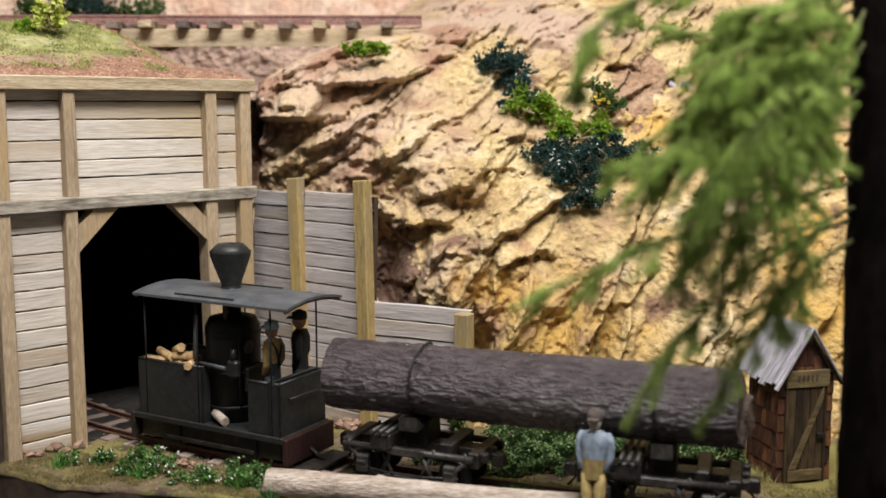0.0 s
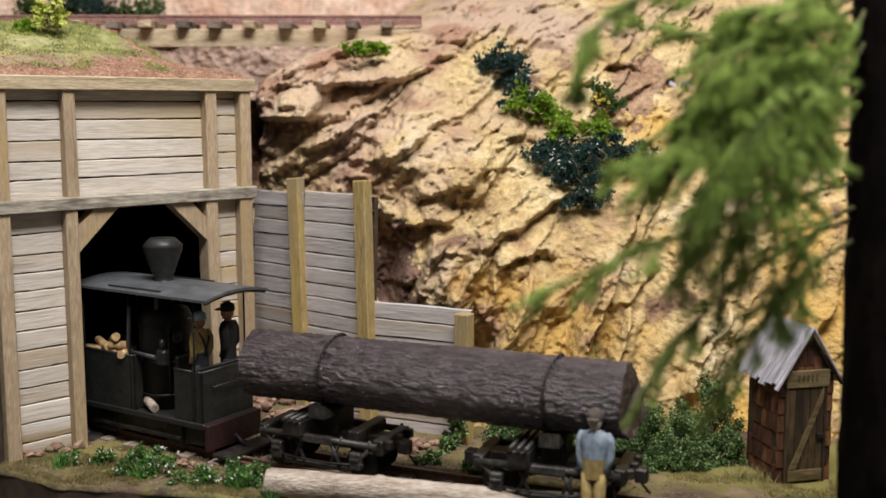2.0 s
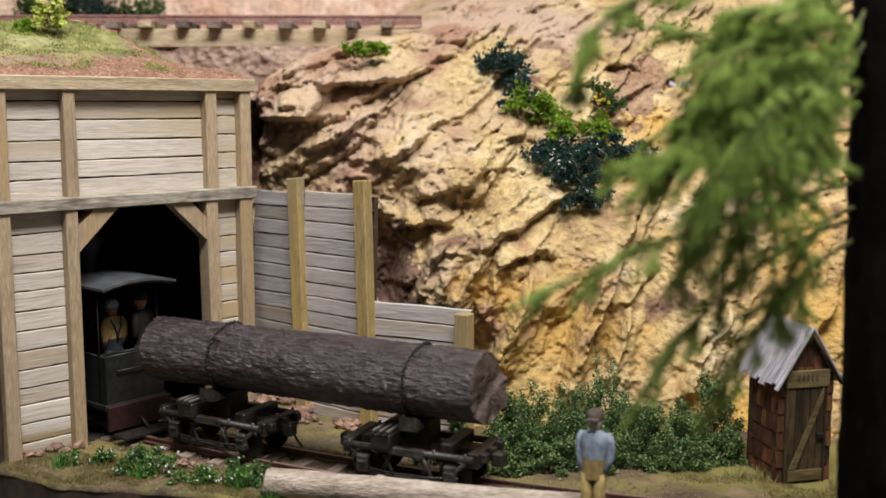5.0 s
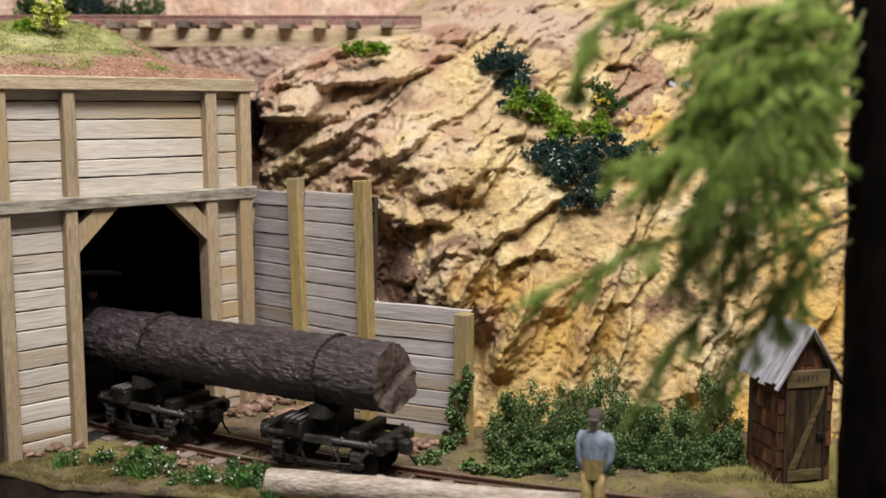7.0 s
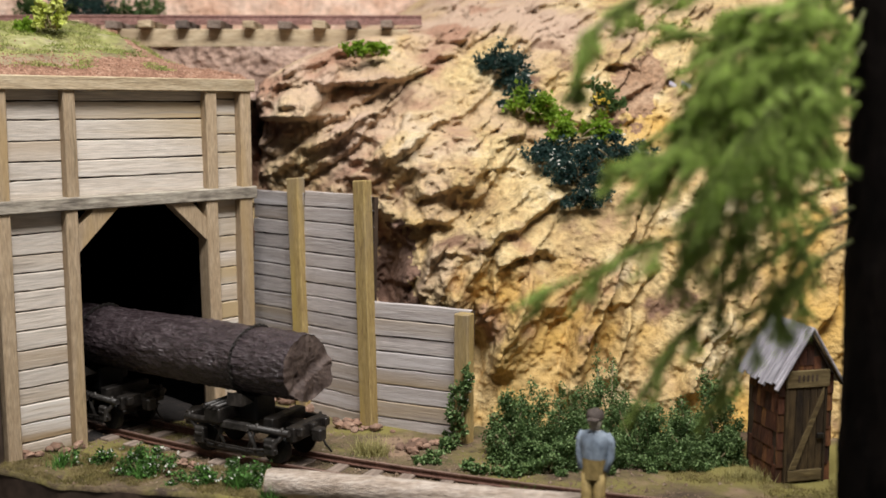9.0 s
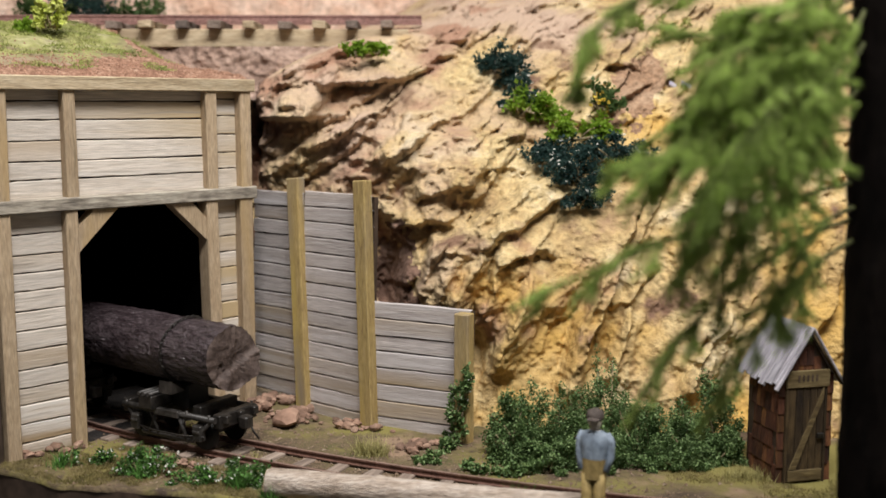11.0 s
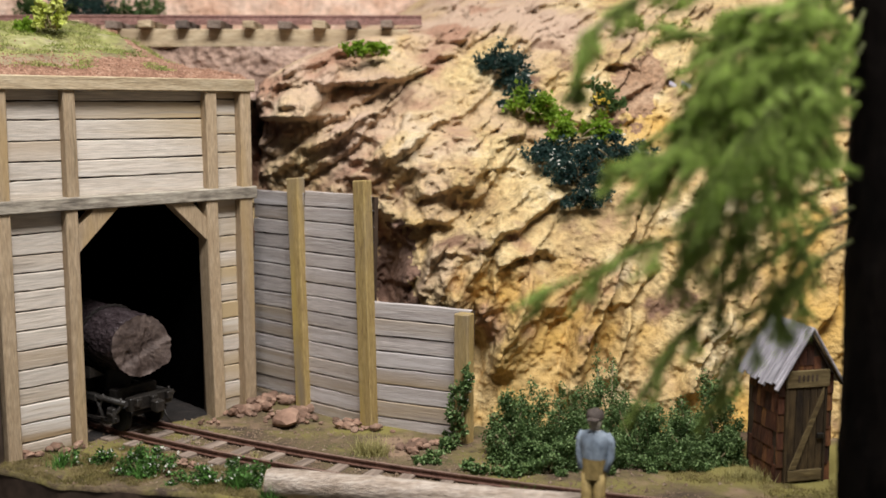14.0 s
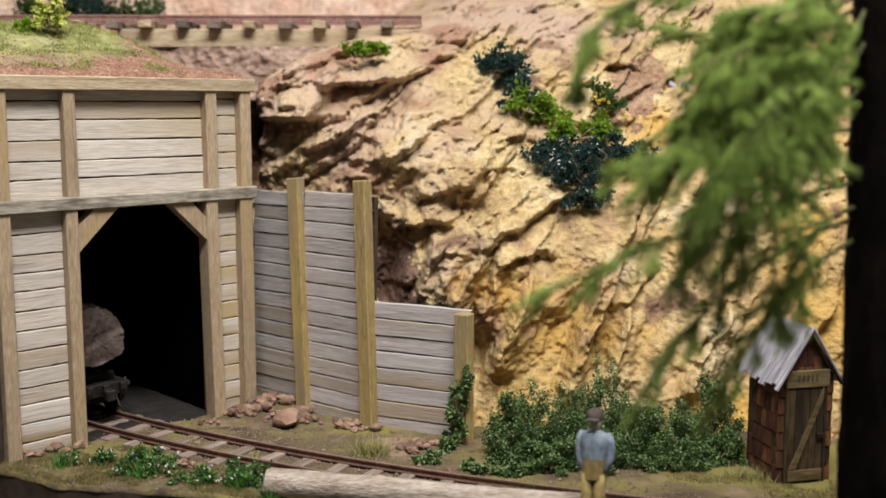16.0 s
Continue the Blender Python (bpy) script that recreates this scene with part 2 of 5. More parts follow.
def add_tube(bm, path, radii, sides=10, cap=True, mi=0, wob=0.0):
    """A tube along points with a radius at each."""
    rings = []
    pts = [Vector(p) for p in path]
    for i, p in enumerate(pts):
        d = (pts[min(i + 1, len(pts) - 1)] - pts[max(i - 1, 0)]).normalized()
        up = Vector((0, 0, 1)) if abs(d.z) < 0.9 else Vector((1, 0, 0))
        u = d.cross(up).normalized()
        w = u.cross(d)
        r = radii[i] if isinstance(radii, (list, tuple)) else radii
        rings.append([bm.verts.new(p + (u * math.cos(a) + w * math.sin(a)) * r * (1 + (random.uniform(-wob, wob) if wob else 0)))
                      for a in (2 * math.pi * k / sides for k in range(sides))])
    for a, b in zip(rings, rings[1:]):
        for k in range(sides):
            f = bm.faces.new((a[k], a[(k + 1) % sides], b[(k + 1) % sides], b[k]))
            f.material_index, f.smooth = mi, True
    if cap:
        for ring in (rings[0], rings[-1]):
            bm.faces.new(ring).material_index = mi
    return rings


def box_part(name, lo, hi, material, parent, bevel=0.3, label="", rough=0.0, m=None):
    bm = bmesh.new()
    add_box(bm, lo, hi, bevel, m, rough=rough)
    return part(name, bm, material, parent, label)


def tube_part(name, path, radii, material, parent, sides=10, label="", wob=0.0):
    bm = bmesh.new()
    add_tube(bm, path, radii, sides, wob=wob)
    return part(name, bm, material, parent, label)


def thing(name, label, category, m=None, group="", kind=""):
    ob = tagged(new(name), label, category, group, kind)
    if m is not None:
        ob.matrix_basis = m
    return ob


def smoothstep(a, b, x):
    t = np.clip((x - a) / (b - a), 0, 1)
    return t * t * (3 - 2 * t)


# ---- the track: a wide curve that tightens inside the tunnel; s in mm, 0 at the portal, growing inwards ----
TC, TR, TR2 = (267.8, 976.2), 698.0, 230.0
TA = math.atan2(395.0 - TC[1], -118.0 - TC[0])
TC2 = (TC[0] + (TR - TR2) * math.cos(TA), TC[1] + (TR - TR2) * math.sin(TA))


def track(s, side=0.0):
    """Place on the line at s, that far to the left of the way in; and the heading in degrees."""
    (cx, cy), r = (TC, TR) if s < 0 else (TC2, TR2)
    a = TA - s / r
    return cx + (r + side) * math.cos(a), cy + (r + side) * math.sin(a), math.degrees(math.atan2(-math.cos(a), math.sin(a)))


# ---- the ground ----
def edge_y(x):
    return float(np.interp(x, [-220, -150, -126, -69, 0, 60, 90, 240], [372, 349, 337, 325, 304, 282, 228, 215]))


def ground_z(x, y):
    n = noise.noise((x / 40, y / 40, 0.3)) * 1.2 + noise.noise((x / 9, y / 9, 3.3)) * 0.45 + noise.noise((x / 2.6, y / 2.6, 7.1)) * 0.22
    # trackbed stays level
    d = abs(math.hypot(x - TC[0], y - TC[1]) - TR)
    k = float(smoothstep(11, 26, d))
    z = n * (0.35 + 0.65 * k) + 0.15
    # heap of spoil in the corner of portal and wall
    z += 4.5 * math.exp(-((x + 74) / 16) ** 2 - ((y - 428) / 12) ** 2)
    return z


def build_ground():
    nx, ny = 300, 150
    verts, faces = [], []
    for i in range(nx + 1):
        x = -220 + 470 * i / nx
        y0, y1 = edge_y(x) + 1.2 * noise.noise((x / 12, 0, 9)), 520.0
        for j in range(ny + 1):
            y = y0 + (y1 - y0) * (j / ny) ** 1.5
            z = ground_z(x, y) - (1.6 if j == 0 else 0)
            verts.append((x, y, z))
    for i in range(nx):
        for j in range(ny):
            a = i * (ny + 1) + j
            # none inside the tunnel
            dx, dy = verts[a][0] + 150.5, verts[a][1] - 357.6
            if dx * 0.712 + dy * 0.702 > 84 or dy * 0.712 - dx * 0.702 < 8:
                faces.append((a, a + ny + 1, a + ny + 2, a + 1))
    tagged(new("ground", mesh_of("ground", verts, faces, M_GROUND, True)), "trodden brown earth with moss and fine gravel", "ground", kind="structure")
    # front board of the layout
    xs = [-220 + 470 * i / 80 for i in range(81)]
    v, f = [], []
    for x in xs:
        y = edge_y(x)
        v += [(x, y + 0.3, -1.2), (x, y + 0.3, -120), (x, y + 9, -120), (x, y + 9, -1.6)]
    for i in range(80):
        for k in range(4):
            a, b = i * 4 + k, i * 4 + (k + 1) % 4
            f.append((a, b, b + 4, a + 4))
    tagged(new("layout_edge", mesh_of("layout_edge", v, f, M_FASCIA)), "dark brown front board of the model layout", "edge board", kind="structure")


build_ground()

# ---- tunnel portal: local x along the wall, -y out of it, z up ----
PORTAL = at(-150.5, 357.6, 0, 0, 0, math.degrees(math.atan2(0.70195, 0.71222)))
portal = thing("tunnel_portal", "timber tunnel portal of whitewashed planks and pale posts", "tunnel portal", PORTAL, kind="structure")


def plank_row(x0, x1, zs, material, parent, y=0.0, depth=2.0):
    """Planks between the heights zs, one object each."""
    for z0, z1 in zip(zs, zs[1:]):
        bm = bmesh.new()
        n = 10
        top, bot = [], []
        jt, jb = random.uniform(-0.25, 0.25), random.uniform(-0.25, 0.25)
        yy = y + random.uniform(-0.25, 0.25)
        for i in range(n + 1):
            x = x0 + (x1 - x0) * i / n
            e = (i / n - 0.5)
            t = z1 - 0.28 + jt * e + random.uniform(-0.12, 0.12)
            b = z0 + 0.22 + jb * e + random.uniform(-0.12, 0.12)
            top.append([bm.verts.new((x, yy, t - 0.25)), bm.verts.new((x, yy + 0.25, t)), bm.verts.new((x, yy + depth, t))])
            bot.append([bm.verts.new((x, yy, b + 0.2)), bm.verts.new((x, yy + 0.2, b)), bm.verts.new((x, yy + depth, b))])
        for i in range(n):
            t, t2, b, b2 = top[i], top[i + 1], bot[i], bot[i + 1]
            for q in ((b[0], b2[0], t2[0], t[0]), (t[0], t2[0], t2[1], t[1]), (t[1], t2[1], t2[2], t[2]),
                      (b2[0], b[0], b[1], b2[1]), (b2[1], b[1], b[2], b2[2])):
                bm.faces.new(q)
        part("plank", bm, material, parent)


def build_portal():
    low = [-1, 5.5, 12.4, 19.1, 25.0, 31.5, 38.3, 45.2, 52.0, 58.9, 65.2, 71.4, 78.6, 86.5]
    high = [88, 97.0, 103.3, 110.3, 117.5, 124.0, 130]
    plank_row(3, 26, low, M_PLANK, portal)
    plank_row(3, 26, high, M_PLANK, portal)
    plank_row(27, 82, high, M_PLANK, portal)
    plank_row(83, 100, [z + 1.0 for z in high[:-1]] + [130], M_PLANK, portal)
    plank_row(84, 100, low, M_PLANK, portal)
    # dark backing behind the joints
    for lo, hi in (((0, 2.2, -2), (27.5, 5, 131)), ((27.5, 2.2, 86), (82, 5, 131)), ((82, 2.2, -2), (102, 5, 131))):
        box_part("backing", lo, hi, M_FASCIA, portal, 0)
    for name, x0, x1, z0, z1 in (("post", -0.8, 4.2, -2, 87), ("post", 23.6, 28.2, -2, 87), ("post", 80.2, 85.2, -2, 87), ("post", 95.5, 101.2, -2, 87),
                                 ("post", 0.2, 4.6, 90, 128.5), ("post", 24.4, 28.8, 90, 128.5), ("post", 81.0, 85.6, 90, 128.5), ("post", 96.4, 101.4, 90, 128.5)):
        post = box_part(name, (x0, -4.0, z0), (x1, 0.4 if x0 != 80.2 and x0 != 23.6 else 3, z1), M_POST, portal, 0.35, rough=0.2)
        if x0 == 80.2:
            # this post stands a little out of plumb
            post.data.transform(Matrix.Shear("XY", 4, (-0.016, 0.0)) @ Matrix.Translation((1.2 * MM, 0, 0)))
    box_part("beam", (-2.5, -5.0, 127.6), (103, 1.5, 132.6), M_TOPBEAM, portal, 0.4, "pale timber top beam", rough=0.15)
    box_part("beam", (-2.5, -4.8, 86.0), (103, 1.0, 90.8), M_BEAM, portal, 0.4, "weathered grey timber cross beam", rough=0.2)
    box_part("side_board", (-16, -2.0, -30), (-1.6, 1.0, 126), M_FASCIA, portal, 0.3, "dark brown end board")
    for s, x in ((1, 28.2), (-1, 80.2)):
        bm = bmesh.new()
        pts = [(0, 71), (0, 79.5), (6.2, 86), (15.5, 86)]
        v1 = [bm.verts.new((x + s * a, -3.2, z)) for a, z in pts]
        v2 = [bm.verts.new((x + s * a, 2.0, z)) for a, z in pts]
        bm.faces.new(v1), bm.faces.new(v2[::-1])
        for i in range(4):
            bm.faces.new((v1[i], v1[(i + 1) % 4], v2[(i + 1) % 4], v2[i]))
        part("brace", bm, M_POST, portal)


build_portal()


# ---- the tunnel behind the portal: a black box, open at the portal ----
def build_tunnel():
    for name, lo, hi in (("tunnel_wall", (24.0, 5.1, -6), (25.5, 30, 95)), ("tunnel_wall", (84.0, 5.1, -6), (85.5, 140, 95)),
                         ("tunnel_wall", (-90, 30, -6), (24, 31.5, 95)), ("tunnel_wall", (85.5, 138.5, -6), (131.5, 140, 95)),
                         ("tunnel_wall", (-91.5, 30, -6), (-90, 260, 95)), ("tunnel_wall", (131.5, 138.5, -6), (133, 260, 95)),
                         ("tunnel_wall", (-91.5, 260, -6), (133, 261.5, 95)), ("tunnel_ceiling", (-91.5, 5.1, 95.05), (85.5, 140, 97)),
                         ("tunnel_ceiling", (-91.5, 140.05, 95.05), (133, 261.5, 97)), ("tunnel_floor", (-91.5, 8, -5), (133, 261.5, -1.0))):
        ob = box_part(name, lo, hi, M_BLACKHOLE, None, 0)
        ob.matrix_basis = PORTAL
        tagged(ob, "black inside of the tunnel, unlit dark put into the colour", "tunnel lining", kind="structure")
    # ash between the posts and inwards, the tunnel's shade put into its colour
    v, f = [], []
    for i in range(27):
        for j in range(41):
            a, b = 26 + 2.2 * i, 1.5 + 1.5 * j + (2.0 * noise.noise((i * 0.35, 0, 4)) if j == 0 else 0)
            v.append((a, b, 0.75 + 0.35 * noise.noise((a / 4, b / 4, 2)) - (1.2 if j == 0 else 0)))
    for i in range(26):
        for j in range(40):
            k = i * 41 + j
            f.append((k, k + 41, k + 42, k + 1))
    ob = new("tunnel_bed", mesh_of("tunnel_bed", v, f, M_SHADEDASH, True))
    ob.matrix_basis = PORTAL
    tagged(ob, "grey ash bed inside the tunnel mouth, darkened as shade", "track bed", kind="structure")


build_tunnel()

# ---- retaining wall of washed planks with three posts ----
retaining = thing("retaining_wall", "grey washed plank retaining wall with yellowed posts", "retaining wall", kind="structure")


def wall_panel(p0, p1, z_top0, z_top1, count):
    ang = math.degrees(math.atan2(p1[1] - p0[1], p1[0] - p0[0]))
    length = math.hypot(p1[0] - p0[0], p1[1] - p0[1])
    sub = new("panel")
    sub.parent = retaining
    sub.matrix_basis = at(p0[0], p0[1], 0, 0, 0, ang) @ pose(0, 0, 0, -2.0, 0, 0)
    zs = [-2 + (z_top0 + 2) * i / count + (random.uniform(-0.4, 0.4) if 0 < i < count else 0) for i in range(count + 1)]
    plank_row(0, length, zs, M_WPLANK, sub, 0, 2.0)
    box_part("backing", (0.1, 2.05, -2), (length - 0.1, 4, z_top0 - 1.0), M_FASCIA, sub, 0)
    return sub


wall_panel((-80.8, 445.5), (-57.5, 425.5), 88, 88, 15)
wall_panel((-57.2, 425.2), (-29.0, 402.4), 89, 90, 15)
wall_panel((-28.7, 402.2), (9.5, 384.5), 48.5, 47, 8)
for x, y, z, w, lean in ((-55.9, 423.5, 94, 5.8, -3.9), (-28.5, 400.3, 94.5, 6.2, -3.2), (7.6, 382.5, 47.5, 6.0, -1.2)):
    bm = bmesh.new()
    add_box(bm, (-w / 2, -2.2, -2), (w / 2, 2.4, z), 0.4, rough=0.3)
    ob = part("post", bm, M_WPOST, retaining)
    ob.matrix_basis = at(x, y, 0, -2.0, lean, -36)


# ---- rock face: relief over its breadth and height ----
def slab(c, u, v, k, step, tilt):
    """Height of one slab at (u, v): its own level and tilt."""
    a, b, e = noise.cell_vector((c.x * 91.7, c.y * 91.7, k))
    return step * (a - 0.5) + tilt * ((b - 0.5) * (u - c.x) - (0.1 + 0.9 * e) * (v - c.y))


def slabs(u, v, k, step, tilt):
    """Broken slabs with sharp steps between them."""
    d, c = noise.voronoi((u, v, k))
    one, two = slab(c[0], u, v, k, step, tilt), slab(c[1], u, v, k, step, tilt)
    w = min(1.0, (d[1] - d[0]) / 0.18)
    return one * (0.5 + 0.5 * w) + two * (0.5 - 0.5 * w) - 0.22 * step * (1 - w)


# Broken edges of the strata: from (x, z) to (x, z), how far the rock stands proud on the left of that way, over what breadth.
UPPER_LEDGES = [
    (-84, 116, -54, 117, 11.0, 9.9), (-56, 115, -44, 137, 5.0, 7.3), (-51, 130, -23, 132, 9.0, 8.6), (-35, 123, 8, 148, 5.5, 3.6),
    (-33, 119, -80, 95, 6.5, 6.8), (-14, 119, -38, 92, 4.5, 4.8), (35, 111, -11, 111, 4.0, 13.0), (-5, 118, 19, 131, 1.8, 3.4),
    (-24, 72, 2, 76, 5.0, 6.8), (-11, 85, 11, 90, 4.0, 4.6), (50, 101, -5, 66, 6.5, 5.6), (-70, 134, -30, 150, 4.0, 6.0)]
LOWER_LEDGES = [
    (15, 67, 50, 87, 6.0, 3.6), (-4, 72, -10, 48, 8.0, 6.7), (23, 67, 13, 39, 8.0, 6.0), (15, 70, 2, 45, 5.0, 4.4),
    (32, 57, 18, 23, 7.5, 8.5), (21, 63, 43, 65, 5.5, 5.4), (62, 64, 44, 15, 9.0, 5.5), (53, 25, 69, 59, 7.0, 3.8),
    (71, 43, 61, 20, 6.0, 8.0), (67, 43, 85, 59, 3.6, 2.0), (107, 43, 89, 16, 7.0, 8.0), (159, 97, 137, 97, 6.0, 9.0)]


def ledges(x, z):
    """Relief of the broken edges at (x, z): proud above, undercut below, ragged along their length."""
    r = 0.0
    jag = 2.6 * noise.noise((x / 9, z / 9, 31.0)) + 0.9 * noise.noise((x / 2.6, z / 2.6, 33.0))
    for x0, z0, x1, z1, h, w in UPPER_LEDGES + LOWER_LEDGES:
        dx, dz = x1 - x0, z1 - z0
        ln = math.hypot(dx, dz)
        t = ((x - x0) * dx + (z - z0) * dz) / (ln * ln)
        if t < -0.12 or t > 1.12:
            continue
        d = (dx * (z - z0) - dz * (x - x0)) / ln + jag
        if abs(d) > 5 * w:
            continue
        end = min(1.0, (t + 0.12) / 0.2, (1.12 - t) / 0.2)
        up, down = h * math.exp(-max(d, 0) / w), -0.55 * h * math.exp(min(d, 0) / (0.8 * w))
        k = min(1.0, max(0.0, d / 2.6 + 0.5))
        r += 1.4 * end * (up * k + down * (1 - k))
    return r


def rock_depth(x, z):
    foot = float(np.interp(x, [-180, -110, -60, -20, 12, 60, 140, 260], [500, 468, 440, 410, 391, 394, 386, 372]))
    crest = float(np.interp(x, [-180, -110, -80, -60, -40, 20, 60, 120, 180, 260], [140, 138, 132, 142, 150, 158, 166, 168, 160, 150]))
    lean = float(np.interp(x, [-90, -60, -20, 10], [0.14, 0.16, 0.32, 0.42]))
    y = foot + lean * z + float(np.interp(x, [-30, 5], [6.0, 1.6])) * max(0.0, z - crest) + 0.012 * lean * max(0.0, z - 60) ** 2
    # strata climb from lower left to upper right, steeper towards the right
    wx = x + 6 * noise.noise((x / 30, z / 30, 1.7)) + 2.0 * noise.noise((x / 9, z / 9, 2.7)) + 0.7 * noise.noise((x / 3, z / 3, 2.2))
    wz = z - 92 + 6 * noise.noise((x / 30, z / 30, 5.2)) + 2.0 * noise.noise((x / 9, z / 9, 6.2)) + 0.7 * noise.noise((x / 3, z / 3, 7.2))
    an = min(1.2, max(0.5, 0.80 + 0.0035 * x - 0.0042 * (z - 92)))
    ca, sa = math.cos(an), math.sin(an)
    p, q = wx * ca + wz * sa, -wx * sa + wz * ca
    rough = 0.60 + 0.7 * float(smoothstep(-0.3, 0.3, noise.noise((x / 38, z / 38, 12.0))))
    rough *= 1 - 0.80 * math.exp(-((x - 14) / 24) ** 2 - ((z - 127) / 13) ** 2) - 0.5 * math.exp(-((x - 62) / 22) ** 2 - ((z - 58) / 30) ** 2)
    # the lower right stands in steep ribs with a grainy face, the rest is broken into blocks
    ribs = float(smoothstep(-5, 25, x)) * (1 - float(smoothstep(72, 96, z)))
    rough *= 1 - 0.75 * ribs
    r = 5.0 * noise.noise((p / 60, q / 26, 0.0)) + ribs * (9.0 * (0.25 - abs(noise.noise((p / 75, q / 20, 41.0)))) + 4.0 * (0.25 - abs(noise.noise((p / 40, q / 9, 43.0)))))
    r += slabs(p / 70, q / 17, 2.0, 4.5, 6.5) + rough * slabs(p / 30, q / 8, 6.0, 3.6, 5.0) + rough * slabs(p / 9, q / 6.0, 11.0, 2.4, 3.2) + (1 - ribs) * rough * slabs(x / 15, z / 12, 15.0, 4.2, 6.0)
    r += rough * 1.6 * (0.3 - abs(noise.noise((p / 26, q / 8, 3.0)))) + (1.8 - ribs) * (0.3 - abs(noise.noise((p / 8, q / 5, 8.0)))) + (1.7 - 0.8 * ribs) * (0.3 - abs(noise.noise((x / 3.2, z / 2.8, 8.5)))) + 0.6 * noise.noise((x / 1.4, z / 1.4, 4.0))
    # rounded knobs in the middle of the face
    d3, _ = noise.voronoi((wx / 9.5, wz / 8.0, 21.0))
    r += 9.0 * (0.55 - d3[0]) * math.exp(-((x + 8) / 34) ** 2 - ((z - 92) / 24) ** 2)
    d4, _ = noise.voronoi((wx / 3.4, wz / 3.0, 25.0))
    d5, _ = noise.voronoi((x / 1.9, z / 1.8, 27.0))
    r += (2.5 - 1.2 * ribs) * (0.55 - d4[0]) + 0.8 * (0.5 - d5[0])
    for bx, bz, sx, sz, h in ((0, 98, 24, 15, 14), (-20, 102, 9, 11, 7), (-62, 125, 20, 10, 7), (-25, 50, 8, 24, -26), (30, 55, 20, 26, 6), (-88, 112, 5, 44, -60),
                              (14, 127, 24, 11, -5), (70, 90, 30, 30, 5), (13, 22, 4, 18, -16), (1, 60, 8, 16, 7)):
        r += h * math.exp(-((x - bx) / sx) ** 2 - ((z - bz) / sz) ** 2)
    return y - r - ledges(x, z)


def build_rock():
    step = 0.62
    nx, nz = int(420 / step), int(196 / step)
    verts = [(-165 + i * step, 0.0, -6 + j * step) for i in range(nx + 1) for j in range(nz + 1)]
    verts = [(x, rock_depth(x, z), z) for x, y, z in verts]
    faces = []
    for i in range(nx):
        for j in range(nz):
            a = i * (nz + 1) + j
            if -165 + i * step > -92 or -6 + j * step > 104:
                faces.append((a, a + nz + 1, a + nz + 2, a + 1))
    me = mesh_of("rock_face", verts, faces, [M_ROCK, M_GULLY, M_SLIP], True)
    # rock colour darker and redder in the cleft beside the wall and upper corner
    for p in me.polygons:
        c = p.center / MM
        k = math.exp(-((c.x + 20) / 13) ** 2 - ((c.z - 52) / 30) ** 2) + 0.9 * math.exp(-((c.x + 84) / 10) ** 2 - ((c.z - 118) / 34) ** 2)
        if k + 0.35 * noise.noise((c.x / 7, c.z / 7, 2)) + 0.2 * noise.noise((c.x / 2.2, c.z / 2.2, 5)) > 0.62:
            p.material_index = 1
        # brown earth has slipped down between the ridges at the upper right
        k = 1.1 * math.exp(-((c.x - 82 - 0.5 * (c.z - 128)) / 13) ** 2 - ((c.z - 130) / 18) ** 2)
        if k + 0.4 * noise.noise((c.x / 9, c.z / 9, 12)) + 0.2 * noise.noise((c.x / 2.4, c.z / 2.4, 15)) > 0.55:
            p.material_index = 2
    tagged(new("rock_face", me), "craggy ochre rock face with slanting strata", "rock face", kind="structure")


build_rock()


# ---- the hill over the portal, and the bank behind ----
def hill_z(a, b):
    edge = float(smoothstep(72, 110, a))
    z = 131.5 + 4.0 * float(smoothstep(0, 10, b)) + (20 - 16 * edge) * float(smoothstep(4, 75, b)) * (1 - 0.45 * edge)
    return z + 1.6 * noise.noise((a / 14, b / 14, 1)) * min(1, b / 8 + 0.15) + 0.8 * noise.noise((a / 3.5, b / 3.5, 2)) * min(1, b / 4 + 0.2)


def build_hill():
    verts, faces = [], []
    nx, ny = 160, 110
    for i in range(nx + 1):
        a = -60 + 165 * i / nx
        for j in range(ny + 1):
            b = -1.5 + 150 * (j / ny) ** 1.3
            z = 130.5 if j == 0 else hill_z(a, b)
            verts.append((a, b, z))
    for i in range(nx):
        for j in range(ny):
            k = i * (ny + 1) + j
            faces.append((k, k + ny + 1, k + ny + 2, k + 1))
    me = mesh_of("hill", verts, faces, [M_GRASS, M_SOIL], True)
    for p in me.polygons:
        c = p.center / MM
        t = c.y + 12 * noise.noise((c.x / 9, c.y / 9, 4)) - 13 - 0.55 * max(0, c.x - 30)
        if t < 0 or (c.x > 75 and noise.noise((c.x / 12, c.y / 12, 6)) > -0.3):
            p.material_index = 1
    ob = new("hill", me)
    ob.matrix_basis = PORTAL
    tagged(ob, "grassy bank with red soil over the portal", "bank", kind="structure")
    v, f = [], []
    nx, nz = 300, 110
    for i in range(nx + 1):
        for j in range(nz + 1):
            x, w = -420 + 1000 * i / nx, j / nz
            v.append((x, 600 + 170 * w + 16 * noise.noise((x / 60, w * 5, 0)) + 7 * noise.noise((x / 16, w * 18, 4)) - 16 * max(0.0, 0.45 - noise.voronoi((x / 17, w * 22, 2))[0][0]), 60 + 330 * w))
    for i in range(nx):
        for j in range(nz):
            k = i * (nz + 1) + j
            f.append((k, k + nz + 1, k + nz + 2, k + 1))
    tagged(new("backdrop_hill", mesh_of("backdrop_hill", v, f, M_HILL, True)), "pinkish bare earth slope in the distance", "hillside", kind="structure")


build_hill()


